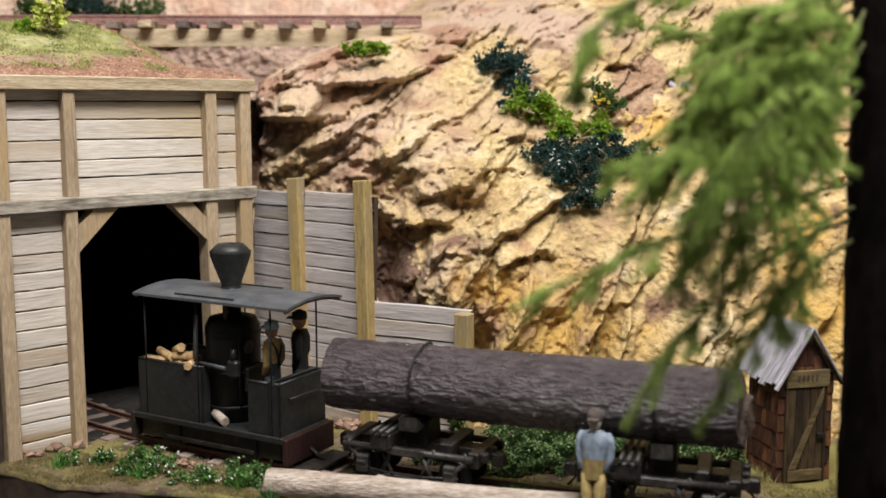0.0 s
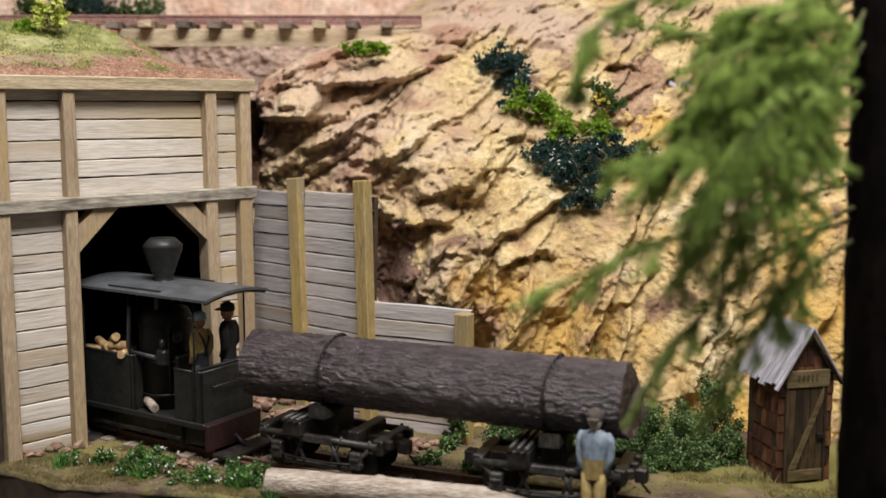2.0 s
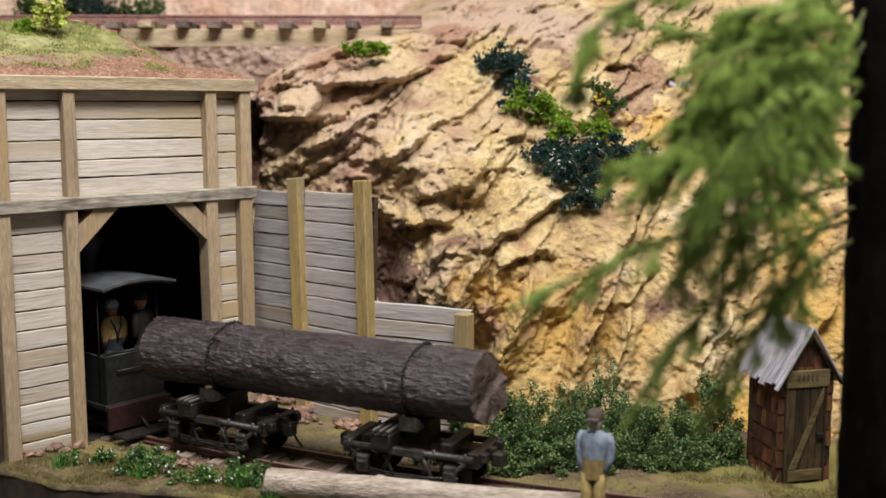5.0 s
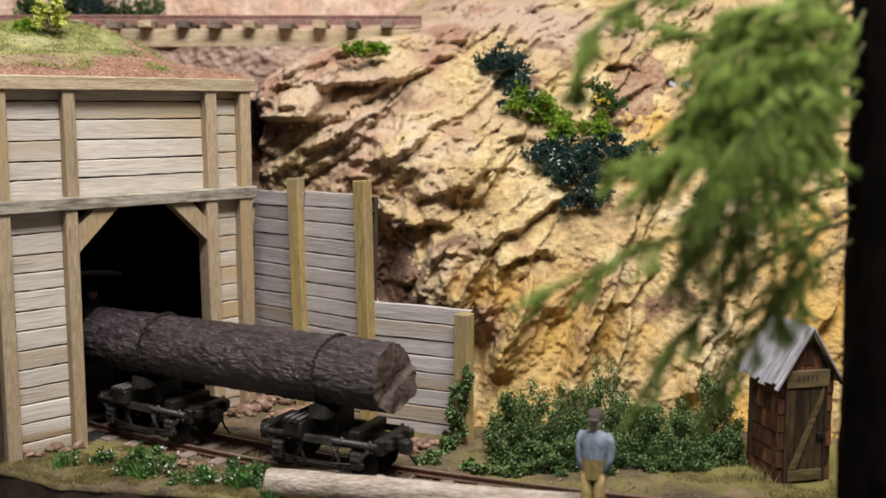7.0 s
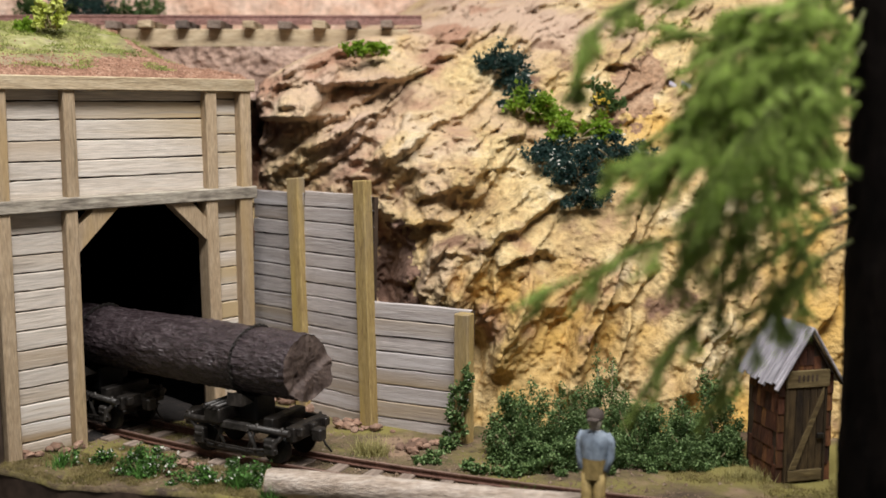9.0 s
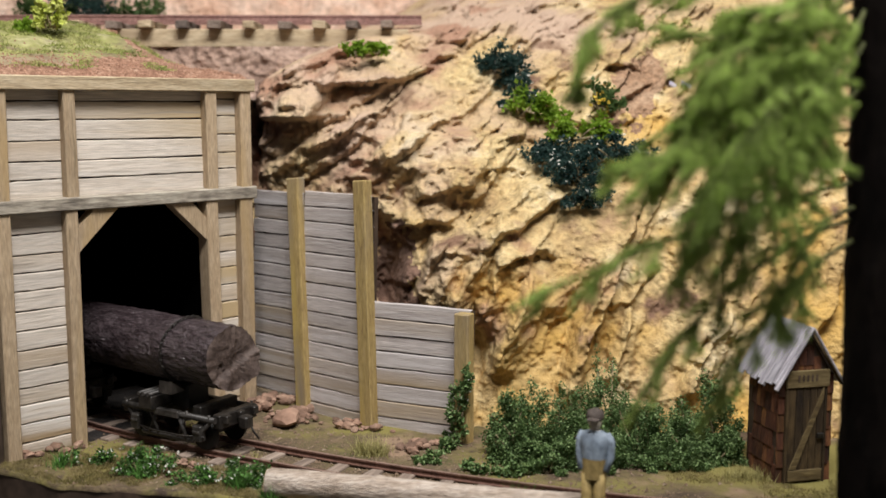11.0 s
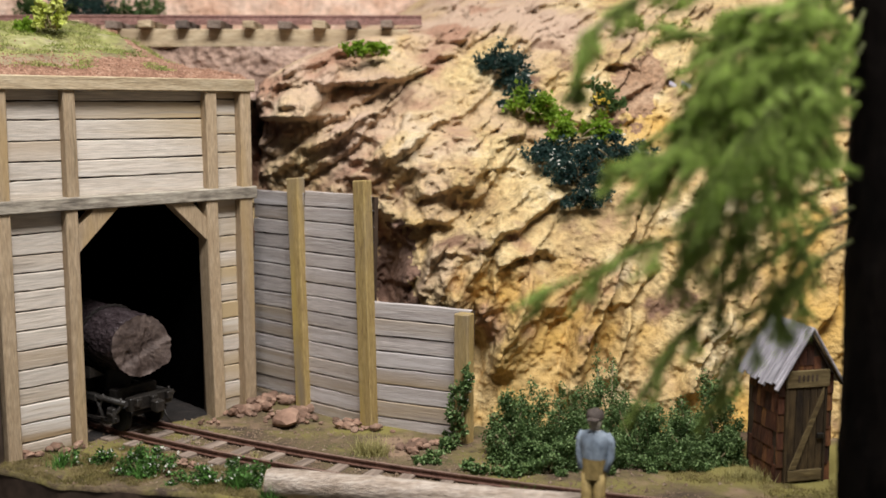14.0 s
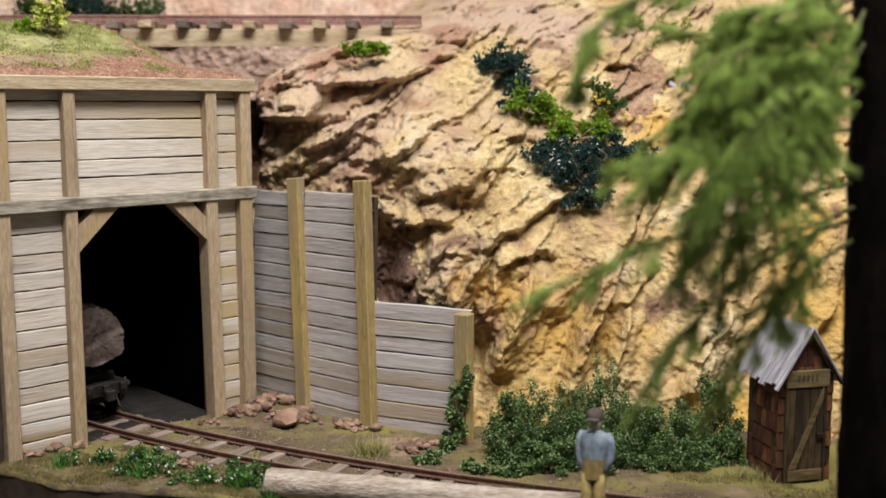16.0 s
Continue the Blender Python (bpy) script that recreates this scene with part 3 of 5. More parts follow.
def build_gully():
    """The shaded bank of the gully under the trestle."""
    v, f = [], []
    nx, nz = 150, 44
    for i in range(nx + 1):
        for j in range(nz + 1):
            x, z = -150 + 120 * i / nx, 125 + 24.5 * j / nz
            y = 486 + 0.45 * (z - 112) + 7 * noise.noise((x / 22, z / 16, 3)) + 3 * abs(noise.noise((x / 8, z / 6, 5))) + 1.2 * noise.noise((x / 2.6, z / 2.6, 8))
            v.append((x, y, z))
    for i in range(nx):
        for j in range(nz):
            k = i * (nz + 1) + j
            f.append((k, k + nz + 1, k + nz + 2, k + 1))
    tagged(new("gully_bank", mesh_of("gully_bank", v, f, M_GULLYBANK, True)), "pinkish brown rocky bank under the trestle", "bank", kind="structure")


build_gully()


# ---- track ----
def build_track():
    line = thing("railway_track", "narrow gauge track with rusty rails on grey sleepers", "railway track", kind="structure")
    for side in (-7.6, 7.6):
        prof = [(-1.0, 0.9), (1.0, 0.9), (1.0, 1.2), (0.3, 1.5), (0.3, 2.4), (0.65, 2.6), (0.65, 3.1), (-0.65, 3.1), (-0.65, 2.6), (-0.3, 2.4), (-0.3, 1.5), (-1.0, 1.2)]
        v, f = [], []
        ss = [-420 + 5 * i for i in range(135)]
        for s in ss:
            for o, z in prof:
                x, y, _ = track(s, side + o)
                v.append((x, y, z))
        n = len(prof)
        for i in range(len(ss) - 1):
            for k in range(n):
                a, b = i * n + k, i * n + (k + 1) % n
                f.append((a, b, b + n, a + n))
        me = mesh_of("rail", v, f, [M_RUST, M_RAILTOP])
        for p in me.polygons:
            if p.index % n in (6,):
                p.material_index = 1
        put("rail", me, line)
    bm = bmesh.new()
    add_box(bm, (-2.4, -14.0, -1.2), (2.4, 14.0, 0.85), 0.3, rough=0.25)
    me = part("sleeper", bm, M_TIE, line).data
    first = [o for o in line.children if o.name == "sleeper"][0]
    for i in range(48):
        s = -410 + i * 13.2
        x, y, h = track(s + random.uniform(-0.5, 0.5))
        m = at(x, y, random.uniform(-0.1, 0.3), random.uniform(-0.6, 0.6), 0, h + random.uniform(-3, 3))
        if i == 0:
            first.matrix_basis = m
        else:
            put("sleeper", me, line, m)


build_track()


# ---- the log train: each thing's x runs into the tunnel, z = 0 at the rail head ----
def build_truck():
    t = thing("log_truck", "weathered black log truck with bunk and side frames", "railway wagon", group="log trucks")
    for sy in (-1, 1):
        bm = bmesh.new()
        y = sy * 10.5
        # arch bars with bolster columns
        for pts, r in (([(-22.5, y, 11.8), (22, y, 11.8)], 1.15), ([(-20.5, y, 11.4), (-12, y, 3.0), (12, y, 3.0), (20, y, 11.4)], 0.8), ([(-8.5, y, 11.2), (-4.5, y, 3.2)], 0.6), ([(8.5, y, 11.2), (4.5, y, 3.2)], 0.6)):
            add_tube(bm, pts, r, 6)
        for x in (-5.5, 5.5):
            add_tube(bm, [(x * 1.6, y, 3.2), (x, y, 11)], 0.8, 6)
        for x in (-20, -9.5, 9.5, 20):
            add_tube(bm, [(x, y + sy * 0.4, 10.4), (x, y + sy * 0.4, 13.6)], 0.55, 6)
        add_box(bm, (-6.2, y - 1.0, 10.4), (6.2, y + 1.4, 13.0), 0.3)
        part("side_frame", bm, M_FRAME, t)
        tube_part("brake_rod", [(-18, y + sy * 1.0, 5.6), (-6, y + sy * 1.2, 4.6), (6, y + sy * 1.2, 4.6), (18, y + sy * 1.0, 5.6)], 0.35, M_IRON, t, 6)
        for x in (-15, 15):
            bm = bmesh.new()
            add_box(bm, (x - 2.1, y + sy * 0.2 - 1.4, 3.6), (x + 2.1, y + sy * 0.2 + 1.6, 9.4), 0.5)
            add_box(bm, (x - 1.6, y + sy * 1.8 - 0.4, 6.6), (x + 1.6, y + sy * 1.8 + 0.4, 7.6), 0.2)
            part("axle_box", bm, M_FRAME, t)
    for x in (-15, 15):
        axle = tube_part("axle", [(x, -9, 5), (x, 9, 5)], 1.0, M_IRON, t)
        for sy in (-1, 1):
            bm = bmesh.new()
            add_tube(bm, [(x, sy * 6.6, 5), (x, sy * 6.9, 5), (x, sy * 8.6, 5)], [5.6, 5.6, 5.0], 20)
            part("wheel", bm, M_SHADEIRON, axle)
    for x in (-22, 21.5):
        box_part("end_beam", (x - 1.8, -9.6, 8.6), (x + 1.8, 9.6, 13.6), M_IRON, t, 0.4)
        bm = bmesh.new()
        add_box(bm, (x + (3 if x > 0 else -7), -2, 7.5), (x + (7 if x > 0 else -3), 2, 12), 0.6)
        add_tube(bm, [(x, 0, 9.8), (x + (5 if x > 0 else -5), 0, 9.8)], 1.0, 8)
        part("coupler", bm, M_IRON, t)
        tube_part("brake_hose", [(x * 1.1, -4, 10), (x * 1.22, -4, 5), (x * 1.32, -4.5, 2.5)], 0.4, M_IRON, t, 6)
    box_part("centre_sill", (-22, -3.2, 8.5), (21.5, 3.2, 13), M_IRON, t, 0.3)
    box_part("bolster", (-5, -5.5, 12), (3, 5.5, 21.2), M_SHADEIRON, t, 0.6)
    box_part("cross_beam", (-15, -9.5, 11), (-11, 9.5, 15.5), M_IRON, t, 0.4)
    bunk = box_part("bunk", (4.2, -14, 12.5), (11.0, 14, 17.4), M_IRON, t, 0.4)
    for x in (5.2, 7.6, 10.0):
        tube_part("bunk_rail", [(x, -14.6, 18.1), (x, 14.6, 18.1)], 0.75, M_FRAME, bunk, 6, "worn steel rail")
    for sy in (-1, 1):
        bm = bmesh.new()
        v = [bm.verts.new(p) for x in (-4.6, 1.6) for p in ((x, sy * 6.0, 19.2), (x, sy * 13, 19.2), (x, sy * 12.4, 23.5))]
        for q in ((0, 1, 2), (5, 4, 3), (0, 3, 4, 1), (1, 4, 5, 2), (2, 5, 3, 0)):
            bm.faces.new([v[k] for k in q])
        part("chock", bm, M_IRON, bunk)
    for y in (-7, 0, 7):
        bm = bmesh.new()
        add_box(bm, (-26.0, y - 1.3, 10.5), (-23.6, y + 1.3, 13.5), 0.4)
        part("buffer_block", bm, M_IRON, t)
    return t


def hinge(y, z):
    """How far the torn strip of wood stands out of the felled end."""
    return 1.7 * float(smoothstep(0.0, 0.7, -3.4 - z - 0.5 * y + 1.2 * noise.noise((y / 2, z / 2, 9))))


def build_log():
    ln = thing("log", "thick dark brown log with rough bark", "log")
    n, sides = 320, 110
    v, f = [], []
    x0, x1 = -21.5, 107.2
    for i in range(n + 1):
        x = x0 + (x1 - x0) * i / n
        r0 = 11.2 + 0.15 * math.sin(x / 17)
        for k in range(sides):
            a = 2 * math.pi * k / sides
            y, z = math.cos(a), math.sin(a)
            d, _ = noise.voronoi((x / 5.5, y * 8.5, z * 8.5))
            r = r0 + 0.42 * min(0.5, (d[1] - d[0]) * 1.5) + 0.22 * noise.noise((x / 7, y * 7, z * 7)) + 0.62 * max(0, noise.noise((x / 2.4, y * 19, z * 19))) \
                + 0.4 * noise.noise((x / 25, y * 1.2, z * 1.2))
            e = min(x - x0, x1 - x)
            if e < 4:
                r -= 0.5 * (4 - e) / 4 * max(0, noise.noise((a * 2.0, 3.3, 1)))
            chip = math.exp(-((a - 3.7) / 0.24) ** 2)
            if x < x0 + 9:
                r += (x0 + 9 - x) / 9 * 1.3 * chip
            xx = x - (2.0 * chip if i == 0 else 0) + ((1.6 * noise.noise((y * 1.5, z * 1.5, 5)) + 0.8 * noise.noise((y * 5, z * 5, 5))) if i in (0, n) else 0)
            if i == 0:
                xx -= hinge(y * r, z * r)
            v.append((xx, y * r, z * r))
    for i in range(n):
        for k in range(sides):
            a, b = i * sides + k, i * sides + (k + 1) % sides
            f.append((a, b, b + sides, a + sides))
    bark = put("bark", mesh_of("bark", v, f, M_BARK, True), ln)
    for idx, sgn in ((0, -1), (n, 1)):
        v2, f2 = [], []
        base = v[idx * sides:(idx + 1) * sides]
        cx = sum(p[0] + (hinge(p[1], p[2]) if idx == 0 else 0) for p in base) / sides
        rings = 14
        for q in range(rings):
            w = 1 - q / rings
            for p in base:
                bare = p[0] + (hinge(p[1], p[2]) if idx == 0 else 0)
                x = bare * w ** 5 + cx * (1 - w ** 5) - (hinge(p[1] * w, p[2] * w) if idx == 0 else 0)
                if q:
                    x += 0.35 * noise.noise((p[1] * w / 2.0, p[2] * w / 2.0, 2 + sgn)) + 0.6 * noise.noise((p[1] * w / 7, p[2] * w / 7, 6)) + 0.7 * float(noise.noise((p[1] * w / 5, p[2] * w / 16, 8)) > 0.12)
                v2.append((x + (sgn * -0.03), p[1] * w, p[2] * w))
        v2.append((cx, 0, 0))
        for q in range(rings - 1):
            for k in range(sides):
                a, b = q * sides + k, q * sides + (k + 1) % sides
                f2.append((a, b, b + sides, a + sides) if sgn < 0 else (a, a + sides, b + sides, b))
        for k in range(sides):
            a, b = (rings - 1) * sides + k, (rings - 1) * sides + (k + 1) % sides
            f2.append((a, b, rings * sides) if sgn < 0 else (b, a, rings * sides))
        put("cut_end", mesh_of("cut_end", v2, f2, M_LOGEND, True), ln)
    for x in (1.5, 77.0):
        bm = bmesh.new()
        m = 62
        for i in range(m):
            a = 2 * math.pi * i / m
            c = Vector((x + 0.5 * math.sin(a * 3) - 1.2 * math.sin(a), math.cos(a) * 12.0, math.sin(a) * 12.0))
            tang = Vector((0, -math.sin(a), math.cos(a)))
            out = Vector((0, math.cos(a), math.sin(a))) if i % 2 else Vector((1, 0, 0))
            ring = [c + tang * 0.95 * math.cos(q) + out * 0.5 * math.sin(q) for q in (k * math.pi / 4 for k in range(8))]
            add_tube(bm, ring + [ring[0]], 0.2, 4, cap=False)
        part("chain", bm, M_IRON, ln, "dark iron chain")
    return ln


def build_loco():
    e = thing("steam_locomotive", "small dark grey steam locomotive with open sides and arched roof", "locomotive")
    box_part("frame", (-31, -11, 4.5), (32, 11, 11.2), M_IRON, e, 0.4)
    box_part("running_board", (-33, -13.4, 11.2), (33, 13.4, 13.4), M_TANK, e, 0.35)
    box_part("end_beam", (-35, -13.4, 4.0), (-33, 13.4, 13.2), M_RED, e, 0.3, "oxide red end beam")
    box_part("end_beam", (33, -13.4, 4.0), (35, 13.4, 13.2), M_IRON, e, 0.3)
    box_part("step_board", (-44, -13.0, 2.4), (-36, 11, 3.6), M_IRON, e, 0.2)
    tube_part("step_bracket", [(-40, 0, 3.2), (-33, 0, 8)], 0.8, M_IRON, e, 6)
    for x in (-17, 17):
        axle = tube_part("axle", [(x, -9, 5.2), (x, 9, 5.2)], 1.2, M_IRON, e)
        for sy in (-1, 1):
            bm = bmesh.new()
            add_tube(bm, [(x, sy * 6.6, 5.2), (x, sy * 6.9, 5.2), (x, sy * 8.8, 5.2)], [5.8, 5.8, 5.2], 24)
            part("wheel", bm, M_RUST, axle)
    for sy in (-1, 1):
        bm = bmesh.new()
        add_box(bm, (-20, sy * 11.6 - 0.6, 5.4), (20, sy * 11.6 + 0.6, 6.8), 0.2)
        part("coupling_rod", bm, M_IRON, e)
        for x in (-17, 17):
            box_part("axle_guard", (x - 4, sy * 11.3 - 0.5, 3.2), (x + 4, sy * 11.3 + 0.5, 11), M_SHADEIRON, e, 0.3)

    def bunker(name, x0, x1, y0, y1, z0, z1):
        bm = bmesh.new()
        pts = [(x0, y0), (x1, y0), (x1, y1), (x0, y1)]
        for (ax, ay), (bx, by) in zip(pts, pts[1:] + pts[:1]):
            lo = (min(ax, bx) - 0.4, min(ay, by) - 0.4, z0)
            hi = (max(ax, bx) + 0.4, max(ay, by) + 0.4, z1)
            add_box(bm, lo, hi, 0.15)
        add_box(bm, (x0, y0, z0), (x1, y1, z0 + (z1 - z0) * 0.75), 0)
        ob = part(name, bm, M_TANK, e)
        rim = bmesh.new()
        add_tube(rim, [(x0, y0, z1), (x1, y0, z1), (x1, y1, z1), (x0, y1, z1), (x0, y0, z1)], 0.55, 6)
        part("rim", rim, M_TANK, ob)
        return ob

    bunker("side_bunker", 1.5, 30.5, -12.4, -7.5, 13.4, 33.0)
    bunker("side_bunker", 1.5, 30.5, 7.5, 12.4, 13.4, 33.0)
    rear = bunker("rear_bunker", -31.5, -27.5, -12.4, 12.4, 13.4, 31.0)
    for sy in (-1, 1):
        bm = bmesh.new()
        add_box(bm, (-27.2, sy * 12.3 - 0.45, 13.4), (-18.5, sy * 12.3 + 0.45, 30.9), 0.3)
        add_tube(bm, [(-27.2, sy * 12.4, 31.0), (-18.5, sy * 12.4, 31.0)], 0.55, 6)
        part("wing_plate", bm, M_TANK, rear)
    tube_part("hand_rail", [(-31.8, -8, 25.5), (-33, -8, 25.5), (-33, 8, 25.5), (-31.8, 8, 25.5)], 0.35, M_IRON, rear, 6, "thin metal hand rail")
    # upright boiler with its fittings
    # Boiler and bands are darkened in colour for the shade under the roof.
    boiler = tube_part("boiler", [(-2, 0, 13.4), (-2, 0, 46), (-2, 0, 49), (-2, 0, 50)], [9.5, 9.5, 8.0, 4], M_SHADEIRON, e, 28)
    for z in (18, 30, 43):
        tube_part("boiler_band", [(-2, 0, z), (-2, 0, z + 1.2)], 9.7, M_SHADEIRON, boiler, 28)
    tube_part("pipe", [(6, -9.6, 50), (6, -10.6, 36), (5, -11, 34), (-8, -11, 33.4)], 0.8, M_ROOF, boiler, 8, "dull grey steam pipe")
    bm = bmesh.new()
    add_box(bm, (-13, -11.6, 30.5), (-8.4, -8.6, 36.5), 0.8)
    add_tube(bm, [(-10.5, -10, 36), (-10.5, -10, 40)], 1.0, 8)
    part("valve", bm, M_TANK, boiler)
    tube_part("pipe", [(-10, -6, 20), (-10, -6, 44), (-8, -4, 47)], 0.6, M_IRON, boiler, 8)
    tube_part("gauge", [(-11.5, -4, 40), (-12.5, -4, 40)], 2.2, M_IRON, boiler, 16)
    tube_part("whistle", [(-4, -6, 47), (-4, -6, 52), (-4, -6, 54)], [0.6, 0.9, 0.4], M_LOGEND, boiler, 8)
    bm = bmesh.new()
    add_box(bm, (-12.5, -5, 24), (-10.5, 5, 33), 0.6)
    part("fire_door", bm, M_IRON, boiler)
    bm = bmesh.new()
    add_box(bm, (6, -9, 18), (14, -4, 30), 0.8)
    add_tube(bm, [(10, -6.5, 30), (10, -6.5, 35)], 2.4, 14)
    part("pump", bm, M_IRON, e)
    # funnel: waist, flaring cone and lid
    tube_part("funnel", [(-1.8, 0, z) for z in (50, 57.6, 58.4, 58.6, 60.2, 60.4, 70.4, 71.4, 71.8, 74.4, 74.3)],
              [3.2, 3.2, 4.8, 3.4, 3.4, 3.4, 7.0, 7.0, 7.2, 4.6, 0.5], M_TANK, e, 36)
    # arched roof sheet, open to the sides
    bm = bmesh.new()
    nn = 16
    rows = []
    for i in range(nn + 1):
        y = -15.5 + 31 * i / nn
        z = 56.2 + 2.0 * (1 - (y / 15.5) ** 2)
        rows.append([bm.verts.new((x, y, z + dz)) for x, dz in ((-37.5, 0), (29.5, 0), (29.5, 0.9), (-37.5, 0.9))])
    for a, b in zip(rows, rows[1:]):
        for k in range(4):
            bm.faces.new((a[k], a[(k + 1) % 4], b[(k + 1) % 4], b[k]))
    bm.faces.new(rows[0]), bm.faces.new(rows[-1][::-1])
    roof = part("roof", bm, M_ROOF, e, "grey arched sheet roof")
    for sy in (-1, 1):
        box_part("rain_strip", (-14, sy * 13.2 - 0.35, 57.2), (12, sy * 13.2 + 0.35, 58.2), M_TANK, roof, 0.1)
    for x in (-36.5, 28.5):
        tube_part("roof_bow", [(x, y, 55.8 + 2.0 * (1 - (y / 15.5) ** 2)) for y in (-15, -10, -5, 0, 5, 10, 15)], 0.6, M_IRON, roof, 6)
    for x in (-28.6, 27, 3):
        for sy in (-1, 1):
            tube_part("roof_post", [(x, sy * 12.6, 13), (x, sy * 12.6, 56.6)], 0.32, M_SHADEIRON, e, 8)
    # firewood on the bunker and one billet on the footplate
    for i, (x, y, z, rz, ry) in enumerate(((25, -10, 37.6, 5, 0), (18, -10.5, 37.8, -8, 3), (12, -9.5, 37.4, 12, 0), (20, -9.8, 40.2, 20, 8), (13, -10, 40.4, -15, -5), (8, -10, 38.4, 70, 0), (15, -9.2, 42.6, 30, -18))):
        d = Vector((math.cos(math.radians(rz)), math.sin(math.radians(rz)), math.sin(math.radians(ry)))) * random.uniform(4, 6)
        c = Vector((x, y, z - 5.2))
        tube_part("firewood", [c - d, c + d], 1.5, M_STICKEND, e, 7, "pale split firewood", wob=0.15)
    tube_part("firewood", [(-8, -12, 15), (-1, -9, 16.5)], 1.6, M_STICK, e, 8, "pale split firewood", wob=0.1)
    for o in e.children_recursive:
        if o.name.split(".")[0] not in ("axle", "wheel"):
            o.data.transform(Matrix.Translation((0, 0, -2.4 * MM)) @ Matrix.Diagonal((1, -1, 1, 1)))
            o.data.flip_normals()
    return e


def figurine(name, label, m, hat, head, shirt, trousers, height=37.0, hat_brim=True, arm=0.0, bib=False, straps=-1):
    """A painted figurine as one plain mesh: legs, trunk, arms, head and cap; local z up, facing +x."""
    bm = bmesh.new()
    k = height / 37.0
    for sy in (-1, 1):
        add_tube(bm, [(0, sy * 1.9, 0), (0.2, sy * 1.9, 8), (0, sy * 1.7, 17.5)], [1.7, 1.7, 2.2], 12, mi=3)
        add_tube(bm, [(0.8, sy * 1.9, 0.2), (0.8, sy * 1.9, 1.6)], [2.2, 1.7], 10, mi=3)
        add_tube(bm, [(-0.3, sy * 3.6, 29.4), (-0.7, sy * 4.5, 27), (-0.9, sy * 4.6, 22.5), (0.9 + arm * 3, sy * 3.7, 18.5 + arm * 4)], [1.2, 1.5, 1.3, 1.0], 12, mi=2)
    rings = []
    for z, rx, ry, mi in ((16, 2.6, 3.7, 3), (19, 2.6, 3.6, 3), (22, 2.5, 3.6, 3), (25.5, 2.75, 4.1, 3 if bib else 2), (27.5, 2.8, 4.5, 2), (29.6, 2.2, 4.0, 2), (30.6, 1.3, 1.6, 2), (31.0, 1.2, 1.3, 1)):
        rings.append(([bm.verts.new((rx * math.cos(a), ry * math.sin(a), z)) for a in (2 * math.pi * q / 20 for q in range(20))], mi))
    for (a, _), (b, mi) in zip(rings, rings[1:]):
        for q in range(20):
            f = bm.faces.new((a[q], a[(q + 1) % 20], b[(q + 1) % 20], b[q]))
            f.material_index, f.smooth = mi, True
    bmesh.ops.create_uvsphere(bm, u_segments=18, v_segments=12, radius=2.35, matrix=Matrix.Translation((0.1, 0, 33.2)) @ Matrix.Diagonal((1.0, 0.88, 1.12, 1)))
    for f in bm.faces:
        if f.calc_center_median().z > 31.0:
            f.material_index, f.smooth = 1, True
    pts = [(0, 0, 33.9), (0, 0, 34.2), (0, 0, 34.6), (0, 0, 36.2), (0, 0, 37.0)]
    add_tube(bm, pts, [3.3 if hat_brim else 2.5, 3.3 if hat_brim else 2.55, 2.6, 2.4, 0.8], 18, mi=0)
    if not hat_brim:
        add_box(bm, (1.5, -1.7, 34.0), (4.2, 1.7, 34.5), 0.2, mi=0)
    if straps >= 0:
        for sy in (-1, 1):
            add_tube(bm, [(-1.6, sy * 2.4, 29.6), (-2.75, sy * 1.7, 27.4), (-2.85, sy * 0.4, 24.2), (-2.7, 0, 21)], 0.45, 6, mi=straps)
    bmesh.ops.scale(bm, vec=(k, k, k), verts=bm.verts)
    ob = part(name, bm, [hat, head, shirt, trousers], None)
    ob.matrix_basis = m
    return tagged(ob, label, "figurine")


M_CAP = mat("pale_blue_paint", [(0.30, 0.44, 0.48), (0.42, 0.55, 0.58)], 150, rough=0.7, bump=0.1)
M_MUSTARD = mat("mustard_paint", [(0.60, 0.40, 0.15), (0.72, 0.52, 0.23)], 150, rough=0.7, bump=0.1)
M_NAVY = mat("dark_slate_paint", [(0.035, 0.040, 0.050), (0.06, 0.068, 0.08)], 150, rough=0.7, bump=0.1)
M_COAL = mat("black_cloth_paint", [(0.010, 0.010, 0.011), (0.02, 0.02, 0.02)], 150, rough=0.7, bump=0.1)
M_BLUE = mat("light_blue_paint", [(0.17, 0.215, 0.28), (0.27, 0.32, 0.38)], 150, rough=0.7, bump=0.1)
M_KHAKI = mat("khaki_paint", [(0.22, 0.155, 0.055), (0.34, 0.25, 0.10)], 150, rough=0.7, bump=0.1)
M_HAIR = mat("dark_brown_paint", [(0.05, 0.04, 0.034), (0.10, 0.08, 0.07)], 150, rough=0.8, bump=0.1)
M_FELT = mat("grey_flesh_paint", [(0.38, 0.33, 0.26), (0.54, 0.48, 0.40)], 150, rough=0.8, bump=0.1)

TRUCK_B = build_truck()
TRUCK_A = copy_thing(TRUCK_B, Matrix())
LOG = build_log()
LOCO = build_loco()
DRIVER = figurine("figurine", "painted driver figurine in mustard shirt and blue cap", Matrix(), M_CAP, M_SKIN, M_MUSTARD, M_NAVY, 36.0, False, bib=False, straps=3)
FIREMAN = figurine("figurine", "painted fireman figurine in black jacket and cap", Matrix(), M_COAL, M_SKIN, M_COAL, M_COAL, 38.5, False)
figurine("figurine", "painted figurine in blue shirt and khaki trousers on the ground", at(43.6, 300, -0.5, 0, -2.0, -112), M_HAIR, M_FELT, M_BLUE, M_KHAKI, 36.2, False)


